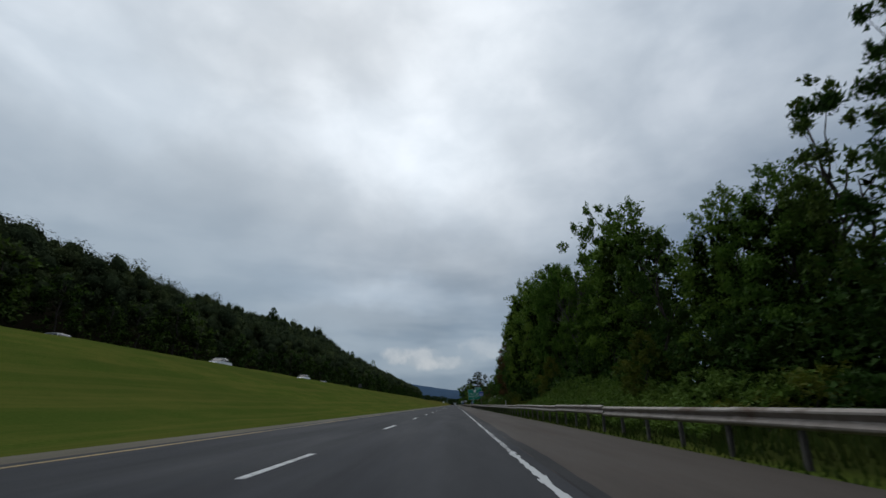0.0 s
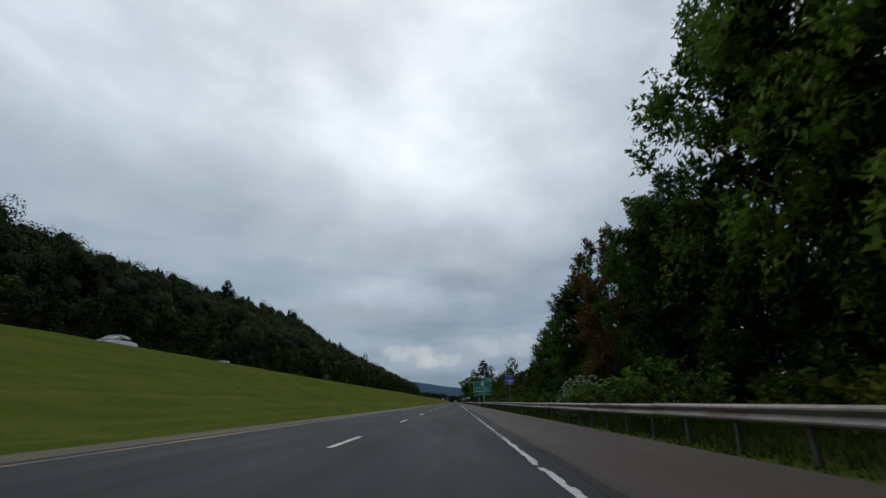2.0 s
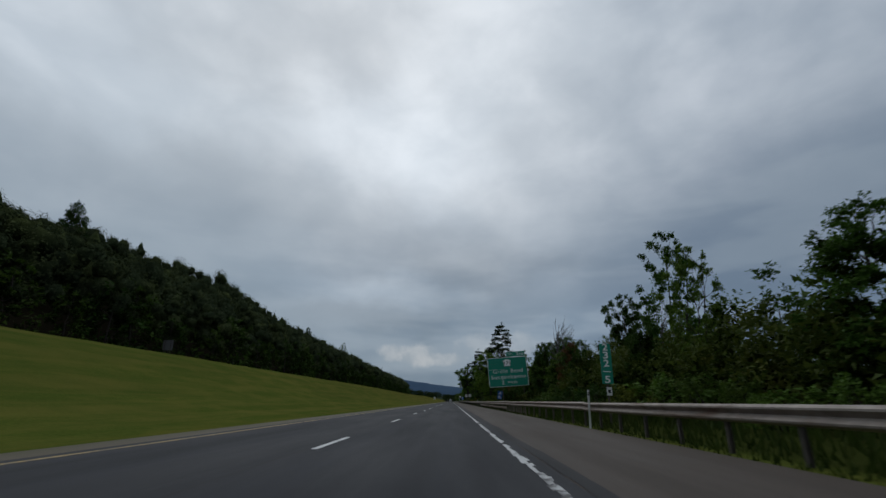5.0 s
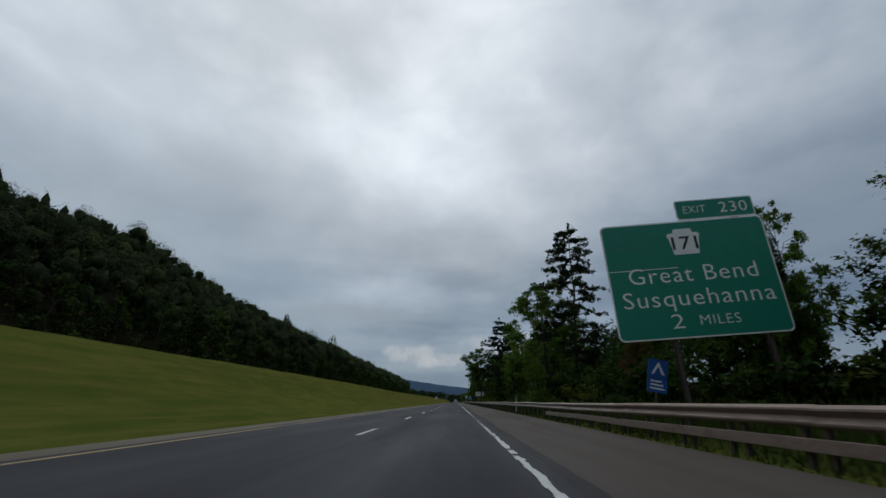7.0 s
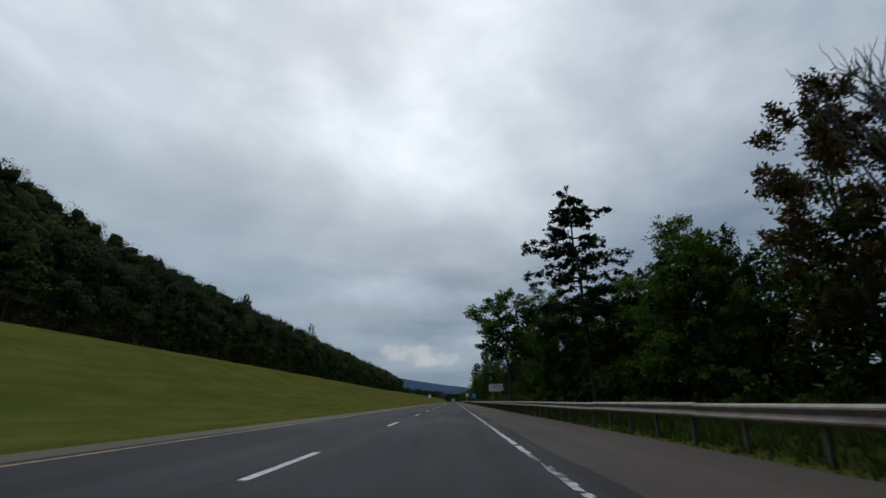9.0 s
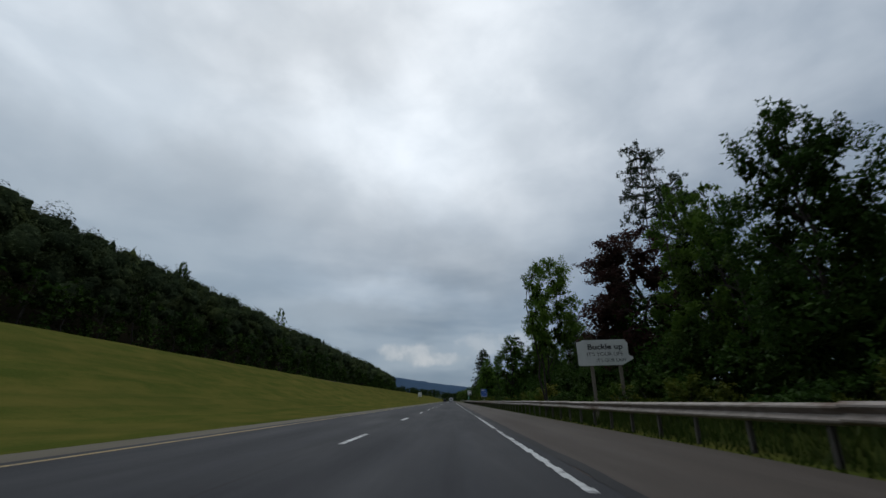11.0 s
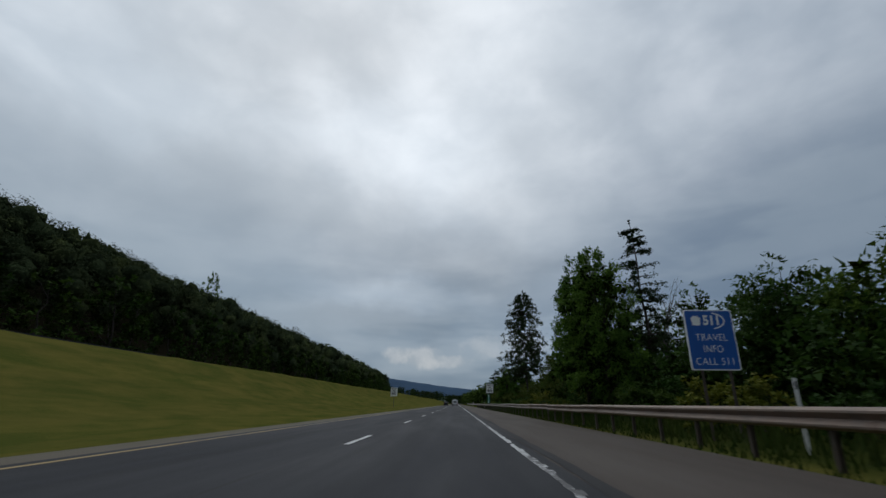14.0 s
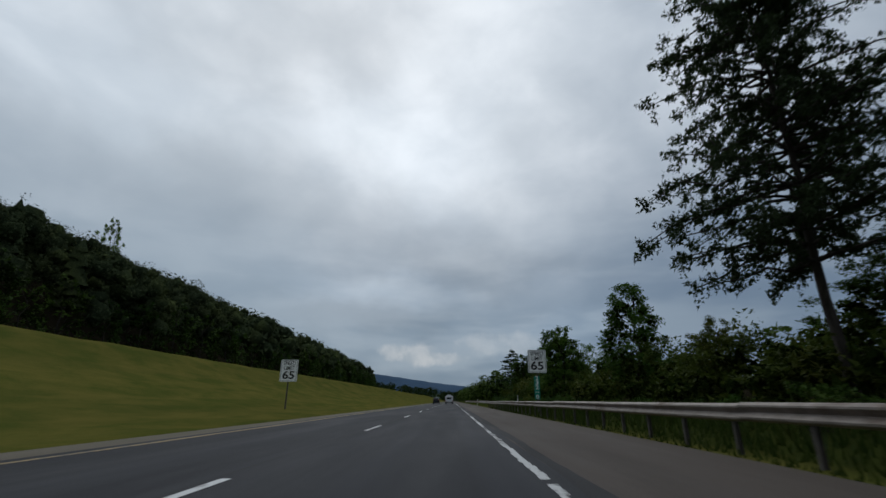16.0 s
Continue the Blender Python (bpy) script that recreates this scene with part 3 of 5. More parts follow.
def sprays(centres, radii, counts, size, rng, out=None, twigs=5, lift=0.35, thin=0.30, reach=1.5):
    """Leaves along twigs that run outwards from clump centres: corners, faces, and the twigs' ends."""
    n = len(centres)
    if out is None:
        out = np.zeros((n, 3))
    o = np.repeat(out, twigs, axis=0)
    d = o * 0.75 + rng.normal(size=(n * twigs, 3)) * 0.62
    d[:, 2] += lift
    d /= np.linalg.norm(d, axis=1)[:, None]
    r = np.repeat(radii, twigs)
    ln = r * rng.uniform(0.75, reach, n * twigs)
    a = np.repeat(centres, twigs, axis=0) - d * (r * 0.35)[:, None] + rng.normal(size=(n * twigs, 3)) * (r * 0.16)[:, None]
    per = np.maximum(2, (np.repeat(np.asarray(counts), twigs) / twigs).astype(int))
    k = np.repeat(np.arange(n * twigs), per)
    m = len(k)
    t = rng.random(m) ** 0.8
    side = rng.normal(size=(m, 3)) * (r[k] * thin * (1.1 - 0.7 * t))[:, None] * np.array([1, 1, 0.6])
    p = a[k] + d[k] * (ln[k] * t)[:, None] + side
    p[:, 2] -= 0.16 * ln[k] * t ** 2
    nrm = rng.normal(size=(m, 3)) * 0.62 + d[k] * 0.25 + np.array([0, 0, 0.75])
    nrm /= np.linalg.norm(nrm, axis=1)[:, None]
    ax = d[k] * 0.55 + side / (r[k] * thin + 1e-6)[:, None] * 0.35 + rng.normal(size=(m, 3)) * 0.4
    ax -= nrm * (ax * nrm).sum(1)[:, None]
    ax /= np.linalg.norm(ax, axis=1)[:, None] + 1e-9
    b = np.cross(nrm, ax)
    s = (size * rng.uniform(0.6, 1.35, m))[:, None]
    w = rng.uniform(0.26, 0.42, (m, 1))
    v = np.stack([p - ax * s * 0.35 + b * s * w, p + ax * s * 0.75, p - ax * s * 0.35 - b * s * w], 1)
    return v.reshape(-1, 3), np.arange(m * 3).reshape(-1, 3), a, a + d * ln[:, None]


ICO_V = np.array([(0, s * 0.5257, t * 0.8507) for s in (1, -1) for t in (1, -1)] + [(s * 0.5257, t * 0.8507, 0) for s in (1, -1) for t in (1, -1)] + [(t * 0.8507, 0, s * 0.5257) for s in (1, -1) for t in (1, -1)])


def ico_faces():
    out = []
    for i, j, k in ((i, j, k) for i in range(12) for j in range(i + 1, 12) for k in range(j + 1, 12)):
        p = ICO_V[[i, j, k]]
        if all(abs(np.linalg.norm(p[a] - p[b]) - 1.0514) < 0.02 for a, b in ((0, 1), (1, 2), (2, 0))):
            out.append((i, j, k) if np.dot(np.cross(p[1] - p[0], p[2] - p[0]), p.sum(0)) > 0 else (i, k, j))
    return np.array(out)


ICO_F = ico_faces()


def lumps(centres, radii, rng, flat=0.9, low=0.58, high=1.25):
    """Ragged hearts of crowns, one a clump: they close the wood behind its leaf sprays."""
    n, k = len(centres), len(ICO_V)
    r = radii[:, None] * rng.uniform(low, high, (n, k))
    v = centres[:, None] + ICO_V[None] * r[..., None] * np.array([1, 1, flat])
    f = (np.arange(n) * k)[:, None, None] + ICO_F[None]
    return v.reshape(-1, 3), f.reshape(-1, 3)


def tubes(paths, most=5):
    """Tapering limbs: each path is (points, radii)."""
    V, Q, base = [], [], 0
    for pts, rad in paths:
        pts = np.asarray(pts, float)
        k = len(pts)
        sides = 3 if k == 2 else most
        dirs = np.gradient(pts, axis=0)
        dirs /= np.linalg.norm(dirs, axis=1)[:, None] + 1e-9
        ref = np.array([0.31, 0.95, 0.05])
        u = np.cross(dirs, ref)
        u /= np.linalg.norm(u, axis=1)[:, None] + 1e-9
        w = np.cross(dirs, u)
        a = np.linspace(0, 2 * np.pi, sides, endpoint=False)
        ring = pts[:, None] + np.asarray(rad)[:, None, None] * (np.cos(a)[None, :, None] * u[:, None] + np.sin(a)[None, :, None] * w[:, None])
        V.append(ring.reshape(-1, 3))
        for i in range(k - 1):
            for j in range(sides):
                j2 = (j + 1) % sides
                Q.append((base + i * sides + j, base + i * sides + j2, base + (i + 1) * sides + j2, base + (i + 1) * sides + j))
        base += k * sides
    return np.concatenate(V), np.array(Q)


def bend(a, b, rng, sag=0.12, n=5, crook=0.035):
    a, b = np.asarray(a, float), np.asarray(b, float)
    t = np.linspace(0, 1, n)[:, None]
    ln = np.linalg.norm(b - a)
    p = a + (b - a) * t + rng.normal(0, ln * crook, (n, 3)) * np.sin(t * np.pi)
    p[:, 2] += np.sin(t[:, 0] * np.pi) * ln * sag
    return p


def assemble(name, wood, wood_mat, leaves, leaf_mat, label, category="tree"):
    root = tagged(new(name), label, category)
    V, Q = tubes(wood)
    under(new("trunk", fast_mesh("trunk", V, Q, wood_mat, True)), root)
    if leaves is not None:
        under(new("crown", fast_mesh("crown", leaves[0], leaves[1], leaf_mat)), root)
    return root


def broadleaf(name, label, seed, leaf_mat, clumps=60, leaves=5000, size=0.34, base=0.16, spread=3.5, top=12.0, shape=0.8, clump_r=1.05, trunks=1, heart_mat=None, heart_size=0.54):
    rng = np.random.default_rng(seed)
    C, R = [], []
    ph = rng.uniform(0, 6.28, 3)
    for i in range(clumps):
        h = (i + rng.random()) / clumps
        env = (math.sin(math.pi * min(0.999, 0.10 + 0.88 * h ** shape))) ** 0.62
        a = i * 2.399 + rng.normal(0, 0.35)
        lob = 1 + 0.22 * math.sin(2 * a + ph[0] + 3 * h) + 0.14 * math.sin(5 * a + ph[1] + 7 * h)
        rr = spread * env * lob * rng.uniform(0.45, 0.95)
        z = top * (base + (0.95 - base) * h)
        C.append((rr * math.cos(a), rr * math.sin(a), z))
        R.append(clump_r * rng.uniform(0.6, 1.25) * (0.72 if h > 0.85 else 1.0))
    C, R = np.array(C), np.array(R)
    counts = np.maximum(8, (leaves * R ** 2 / (R ** 2).sum()).astype(int))
    out = C - np.array([0, 0, top * (base + 0.5 * (1 - base))])
    out[:, 2] *= 0.6
    out /= np.linalg.norm(out, axis=1)[:, None] + 1e-9
    fine = leaves > 1000
    v, f, ta, tb = sprays(C, R, counts * (2.3 if fine else 1.5), size * (0.76 if fine else 0.8), rng, out, 6 if fine else 4, lift=0.4)
    lv = (v, f)
    core = (np.hypot(C[:, 0], C[:, 1]) < spread * 0.8) & (C[:, 2] < top * 0.80)
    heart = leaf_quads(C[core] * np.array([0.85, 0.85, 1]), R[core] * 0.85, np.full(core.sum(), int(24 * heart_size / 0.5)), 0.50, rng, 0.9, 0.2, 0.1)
    wood = []
    for j in rng.choice(len(ta), min(len(ta), 70 if fine else 0), replace=False):
        wood.append((np.stack([ta[j], tb[j]]), np.array([0.016, 0.006]) * top / 12))
    for k in range(trunks):
        off = rng.normal(0, 0.5, 2) * (trunks > 1)
        pts = bend((off[0], off[1], -0.3), (off[0] * 2.5 + rng.normal(0, 0.35), off[1] * 2.5 + rng.normal(0, 0.35), top * 0.86), rng, 0.0, 9, 0.018)
        r0 = 0.015 * top / math.sqrt(trunks)
        wood.append((pts, np.linspace(r0, r0 * 0.12, 9)))
        for j in rng.choice(clumps, min(clumps, (16 if leaves > 1000 else 5) // trunks), replace=False):
            z0 = max(0.12 * top, C[j][2] - rng.uniform(0.1, 0.26) * top)
            s = np.interp(z0, pts[:, 2], np.arange(9))
            a = np.array([np.interp(s, np.arange(9), pts[:, q]) for q in range(3)])
            wood.append((bend(a, C[j], rng, 0.05, 5), np.linspace(r0 * 0.34, r0 * 0.06, 5)))
    root = assemble(name, wood, M_BARK, lv, leaf_mat, label)
    # inner leaves painted darker than the outer ones, for the crown's inner shade
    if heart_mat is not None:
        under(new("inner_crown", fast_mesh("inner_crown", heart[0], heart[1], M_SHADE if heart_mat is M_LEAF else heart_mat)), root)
    return root


def needle_tree(name, label, seed, tiers, per_tier, reach, top, bare, droop, leaves, size, ragged, taper=0.62):
    """Pines and spruces: tiers of level boughs with flat sprays, open between."""
    rng = np.random.default_rng(seed)
    pts = bend((0, 0, -0.3), (rng.normal(0, 0.3), rng.normal(0, 0.3), top), rng, 0.0, 11, 0.006)
    wood = [(pts, np.linspace(0.013 * top, 0.02, 11))]
    C, R, D = [], [], []
    for i in range(tiers):
        h = (i + 0.3 * rng.random()) / tiers
        z = top * (bare + (0.97 - bare) * h)
        ln = reach * (max(0.0, 1 - h) ** taper * 0.86 + 0.16) * (1.0 if h > 0.12 else 0.8)
        for k in range(max(4, int(per_tier * 0.9))):
            if rng.random() < ragged:
                continue
            a = rng.uniform(0, 6.28)
            L_ = ln * rng.uniform(0.5, 1.18)
            axis = np.array([np.interp(z, pts[:, 2], pts[:, q]) for q in range(3)])
            tip = axis + np.array([math.cos(a) * L_, math.sin(a) * L_, L_ * rng.uniform(-droop, 0.12)])
            limb = bend(axis, tip, rng, 0.05, 5)
            wood.append((limb, np.linspace(0.05, 0.012, 5)))
            for f in np.linspace(0.38, 1.0, 4):
                s = f * 4
                C.append([np.interp(s, np.arange(5), limb[:, q]) for q in range(3)])
                R.append((0.26 + 0.25 * L_ / reach) * rng.uniform(0.7, 1.35))
                D.append((limb[-1] - limb[0]) / (np.linalg.norm(limb[-1] - limb[0]) + 1e-6))
    C.append((pts[-1][0], pts[-1][1], top * 0.985))
    R.append(0.35)
    D.append((0, 0, 1.0))
    C, R, D = np.array(C), np.array(R), np.array(D)
    counts = np.maximum(5, (leaves * R ** 2 / (R ** 2).sum()).astype(int))
    v, f, _, _ = sprays(C, R, counts * 2.2, size * 0.72, rng, D * 1.0, 5, lift=0.12, thin=0.24, reach=1.25)
    lv = (v, f)
    return assemble(name, wood, M_BARK, lv, M_NEEDLE, label, "conifer")


def bare_tree(name, label, seed, top=10.0, spread=2.2):
    rng = np.random.default_rng(seed)
    wood = []

    def grow(a, d, ln, r, level):
        b = a + d * ln
        p = bend(a, b, rng, 0.02, 5)
        wood.append((p, np.linspace(r, r * 0.45, 5)))
        if level == 0:
            return
        for _ in range(4 if level > 1 else 3):
            f = rng.uniform(0.35, 1.0)
            s = f * 4
            q = np.array([np.interp(s, np.arange(5), p[:, k]) for k in range(3)])
            nd = d + rng.normal(0, 0.42, 3) * np.array([1, 1, 0.6])
            nd[2] = abs(nd[2]) * 0.8 + 0.15
            nd /= np.linalg.norm(nd)
            grow(q, nd, ln * rng.uniform(0.42, 0.66), r * 0.5, level - 1)

    for k in range(2):
        d = np.array([rng.normal(0, 0.10), rng.normal(0, 0.10), 1.0])
        grow(np.array([rng.normal(0, 0.3), rng.normal(0, 0.3), -0.3]), d / np.linalg.norm(d), top * 0.55, 0.13, 3)
    return assemble(name, wood, M_DEAD, None, None, label)


def shrub(name, label, seed, leaf_mat, leaves=1050, size=0.16, blossom=0):
    """Built 2 m high and 2.6 m across."""
    rng = np.random.default_rng(seed)
    n = 22
    a = rng.uniform(0, 6.28, n)
    rr = 1.25 * np.sqrt(rng.random(n))
    z = (0.25 + 1.5 * rng.random(n)) * (1.0 - 0.35 * (rr / 1.25) ** 2)
    C = np.stack([rr * np.cos(a), rr * np.sin(a), z], -1)
    R = rng.uniform(0.28, 0.55, n)
    counts = np.maximum(8, (leaves * R ** 2 / (R ** 2).sum()).astype(int))
    root = tagged(new(name), label, "shrub")
    wood = [(bend((c[0] * 0.15, c[1] * 0.15, -0.1), c, rng, 0.05, 4), np.linspace(0.03, 0.008, 4)) for c in C[:8]]
    V, Q = tubes(wood, 5)
    under(new("stems", fast_mesh("stems", V, Q, M_BARK, True)), root)
    v, q, _, _ = sprays(C, R, counts * 1.3, size * 0.85, rng, C / np.linalg.norm(C, axis=1)[:, None], 4, lift=0.6)
    under(new("foliage", fast_mesh("foliage", v, q, leaf_mat)), root)
    if blossom:
        a = rng.uniform(0, 6.28, blossom)
        e = rng.uniform(-0.1, 1.3, blossom)
        B = np.stack([1.4 * np.cos(a) * np.cos(e), 1.4 * np.sin(a) * np.cos(e), 0.5 + 1.45 * np.sin(e)], -1)
        v, q = leaf_quads(B, np.full(blossom, 0.065), np.full(blossom, 13), 0.05, rng, 0.5, 0.9)
        tagged(under(new("blossom", fast_mesh("blossom", v, q, M_BLOSSOM)), root), "flat white flower heads")
    return root


GREEN = "dense green broadleaf tree at the edge of the wood"
PROTO = {
    "broad": [broadleaf("broadleaf_tree", GREEN, s, M_LEAF, 70, 7200, 0.24, heart_mat=M_LEAF, heart_size=0.46) for s in (11, 12, 13)]
    + [broadleaf("broadleaf_tree", GREEN, 14, M_LEAF_PALE, 64, 7000, 0.26, shape=0.95, heart_mat=M_LEAF, heart_size=0.46)],
    "lush": [broadleaf("broadleaf_tree", "bright green broadleaf tree with full rounded boughs", s, M_LEAF_PALE, 66, 7200, 0.24, heart_mat=M_LEAF, heart_size=0.46) for s in (15, 16)],
    "fresh": [broadleaf("broadleaf_tree", "fresh green broadleaf tree with full rounded boughs", s, M_LEAF_BRIGHT, 66, 7600, 0.235, heart_mat=M_LEAF) for s in (17, 18)],
    "airy": [broadleaf("ash_tree", "tall airy pale green tree with gaps between boughs", s, M_LEAF_PALE, 52, 4200, 0.27, 0.2, 3.6, 12.0, 0.75, 0.78, 2) for s in (21, 22)],
    "slim": [broadleaf("slender_tree", "slender dark green tree with a ragged top", s, M_LEAF, 36, 3000, 0.26, 0.22, 2.4, 12.0, 1.0, 0.75) for s in (31, 32)],
    "rust": [broadleaf("rusty_tree", "broadleaf tree turning rust brown among green ones", 41, M_LEAF_RUST, 64, 9800, 0.25)],
    "maroon": [broadleaf("maroon_tree", "round dark maroon-leaved tree behind a white sign", 43, M_LEAF_MAROON, 84, 11000, 0.21, 0.10, 3.9, shape=1.25, clump_r=0.95, heart_mat=M_LEAF_MAROON, heart_size=0.95)],
    "gold": [broadleaf("yellowing_tree", "yellow-green bushy tree beside the guardrail", 47, M_LEAF_GOLD, 60, 6400, 0.26, 0.08, 3.9, heart_mat=M_LEAF_GOLD, heart_size=0.42)],
    "olive": [broadleaf("broadleaf_tree", "olive green bushy tree with yellowing leaf tips", 48, M_LEAF_OLIVE, 60, 9500, 0.20, 0.08, 3.9, heart_mat=M_LEAF_OLIVE, heart_size=0.42)],
    "pine": [needle_tree("pine_tree", "tall open pine with ragged level boughs", s, 16, 9, 4.4, 14.0, 0.22, 0.10, 11000, 0.25, 0.16) for s in (51, 52)],
    "spruce": [needle_tree("spruce_tree", "dark drooping spruce with broad lower boughs", 61, 26, 12, 4.7, 14.0, 0.24, 0.20, 32000, 0.165, 0.08, 0.55)],
    "tall_pine": [needle_tree("pine_tree", "tall pine with a bare lower trunk and tufted crown", 53, 11, 9, 3.6, 14.0, 0.62, -0.05, 4600, 0.19, 0.30, 0.3)],
    "clump": [broadleaf("slender_tree", "slender tree with a dense round crown on a bare stem", 35, M_LEAF, 34, 4200, 0.26, 0.5, 3.0, 12.0, 0.8, 0.95, heart_mat=M_SHADE)],
    "spreading": [broadleaf("ash_tree", "open bright green tree arching out over the guardrail", 25, M_LEAF_BRIGHT, 66, 8600, 0.23, 0.24, 3.9, 12.0, 0.6, 0.85)],
    "round": [broadleaf("broadleaf_tree", "bright green tree with a rounded crown over slender stems", s, M_LEAF_BRIGHT, 50, 6000, 0.24, 0.42, 3.1, 12.0, 0.75, 0.95, 2, heart_mat=M_LEAF, heart_size=0.3) for s in (27, 28)],
    "snag": [needle_tree("dying_conifer", "half-dead conifer with thin foliage and bare twigs", 63, 18, 7, 2.6, 14.0, 0.2, 0.12, 4200, 0.24, 0.2, 0.7)],
    "bare": [bare_tree("dead_tree", "leafless grey dead tree in the wood's edge", s) for s in (71, 72)],
}
TOPS = {"pine": 14.0, "snag": 14.0, "tall_pine": 14.0, "spruce": 14.0}
WIDTHS = {"broad": 7.2, "lush": 7.2, "fresh": 7.2, "airy": 7.2, "slim": 4.8, "rust": 7.2, "maroon": 7.8, "gold": 7.8, "olive": 7.8, "pine": 7.6, "spruce": 7.4, "bare": 4.5, "tall_pine": 6.6, "clump": 6.0, "snag": 4.4, "spreading": 8.0, "round": 6.4}
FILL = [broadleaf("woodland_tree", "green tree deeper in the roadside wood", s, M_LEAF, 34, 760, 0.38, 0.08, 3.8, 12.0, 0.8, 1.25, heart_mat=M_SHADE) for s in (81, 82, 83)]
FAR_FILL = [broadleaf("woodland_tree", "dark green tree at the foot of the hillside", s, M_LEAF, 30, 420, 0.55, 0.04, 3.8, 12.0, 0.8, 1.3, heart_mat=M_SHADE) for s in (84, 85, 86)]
SHRUBS = {
    "green": [shrub("shrub", "green leafy shrub behind the guardrail", s, M_LEAF) for s in (91, 92, 93)],
    "pale": [shrub("shrub", "pale green leafy shrub behind the guardrail", 94, M_LEAF_PALE)],
    "gold": [shrub("shrub", "yellow-green weedy shrub behind the guardrail", 95, M_LEAF_GOLD)],
    "white": [shrub("flowering_shrub", "shrub covered in flat white flower heads", 96, M_BANK, 2600, 0.13, 130)],
}
turner = random.Random(5)


def settle(proto, x, y, sx, sz, sink=0.15):
    """Stand a copy of a thing on the ground."""
    z = float(ground_height(x, y)) - sink
    m = pose(x, y, z, turner.uniform(-2, 2), turner.uniform(-2, 2), turner.uniform(0, 360)) @ Matrix.Diagonal((sx, sx, sz, 1))
    return copy_thing(proto, m)


def clear_patterns():
    """Take away the patterns that the copies were made from."""
    for root in [o for group in (*PROTO.values(), *SHRUBS.values(), FILL, FAR_FILL) for o in group]:
        for o in (*root.children_recursive, root):
            bpy.data.objects.remove(o)


def tree(kind, x, y, height, width):
    z = float(ground_height(x, y))
    top = TOPS.get(kind, 12.0)
    height = max(2.5, height - z)
    proto = PROTO[kind][turner.randrange(len(PROTO[kind]))]
    sz = height / top
    sx = min(max(width / WIDTHS[kind], (0.36 if kind == "tall_pine" else 0.55 if kind == "spreading" else 0.8 if kind in ("broad", "lush", "fresh", "rust") else 0.66) * sz), 1.3 * sz)
    return tagged(settle(proto, x, y, sx, sz), group="roadside trees")


# trees at the wood's edge: kind, across, along, height of the top over the road, width
tree("slim", 11.0, 9.3, 12.4, 1.6)
tree("slim", 11.8, 12.7, 11.8, 2.1)
tree("fresh", 12.0, 15.7, 10.1, 2.9)
tree("fresh", 12.0, 19.1, 10.4, 2.9)
tree("airy", 13.0, 38.4, 19.2, 5.9)
tree("bare", 11.2, 42.6, 19.5, 4.6)
tree("spreading", 12.2, 42.0, 13.6, 5.4)
tree("fresh", 12.0, 49.9, 16.2, 4.7)
tree("fresh", 11.8, 57.5, 18.0, 6.3)
tree("fresh", 10.8, 66.1, 19.0, 6.1)
tree("slim", 12.0, 70.0, 20.3, 3.9)
tree("lush", 12.0, 73.1, 19.2, 6.4)
tree("broad", 11.0, 78.8, 12.9, 3.3)
tree("lush", 12.5, 84.4, 13.9, 4.4)
tree("broad", 12.0, 98.7, 14.4, 3.4)
tree("lush", 11.0, 100.0, 12.1, 4.2)
tree("lush", 11.5, 112.0, 10.6, 2.8)
tree("broad", 11.0, 113.9, 9.8, 2.8)
tree("airy", 12.0, 165.7, 9.0, 2.7)
tree("broad", 11.0, 169.4, 5.6, 1.6)
tree("airy", 13.2, 170.4, 11.8, 2.0)
tree("bare", 12.8, 171.6, 9.0, 2.4)
tree("broad", 11.0, 182.9, 5.4, 2.0)
tree("rust", 12.0, 189.5, 6.8, 2.3)
tree("broad", 13.0, 190.2, 7.1, 5.0)
tree("bare", 13.0, 195.7, 9.4, 2.4)
tree("broad", 12.2, 194.2, 6.2, 5.0)
tree("bare", 13.6, 201.8, 14.6, 3.2)
tree("bare", 14.6, 203.2, 14.2, 2.6)
tree("broad", 12.5, 206.5, 8.8, 4.0)
tree("broad", 15.0, 203.1, 9.2, 2.6)
tree("broad", 15.0, 207.1, 9.5, 3.1)
tree("airy", 15.0, 220.4, 10.5, 1.6)
tree("broad", 15.0, 221.6, 8.6, 3.8)
tree("broad", 15.0, 223.0, 8.7, 2.5)
tree("airy", 13.0, 227.3, 10.2, 1.8)
tree("rust", 11.5, 228.3, 5.5, 1.6)
tree("broad", 13.0, 231.6, 7.9, 3.1)
tree("bare", 14.0, 236.8, 11.1, 2.3)
tree("pine", 10.7, 241.3, 17.2, 7.4)
tree("broad", 12.0, 253.9, 10.3, 2.0)
tree("lush", 12.0, 256.4, 7.1, 2.2)
tree("slim", 12.0, 277.0, 9.1, 1.5)
tree("broad", 11.0, 278.1, 8.8, 5.8)
tree("airy", 13.0, 335.5, 12.0, 2.1)
tree("broad", 13.0, 337.8, 11.2, 3.7)
tree("bare", 12.0, 354.6, 9.0, 1.6)
tree("broad", 12.0, 358.1, 8.3, 2.5)
tree("bare", 12.6, 363.4, 16.4, 2.5)
tree("slim", 9.9, 363.2, 11.3, 3.8)
tree("bare", 13.6, 364.8, 17.0, 3.0)
tree("airy", 12.0, 369.7, 9.2, 2.5)
tree("slim", 12.0, 373.5, 10.1, 1.7)
tree("broad", 12.0, 377.9, 8.9, 3.7)
tree("bare", 13.0, 383.2, 14.8, 2.3)
tree("bare", 13.4, 384.1, 15.0, 2.0)
tree("broad", 12.0, 383.6, 9.3, 2.1)
tree("airy", 12.4, 397.6, 7.4, 1.3)
tree("airy", 11.0, 397.9, 6.9, 1.6)
tree("pine", 11.8, 400.4, 12.8, 5.2)
tree("broad", 11.0, 403.5, 6.1, 3.0)
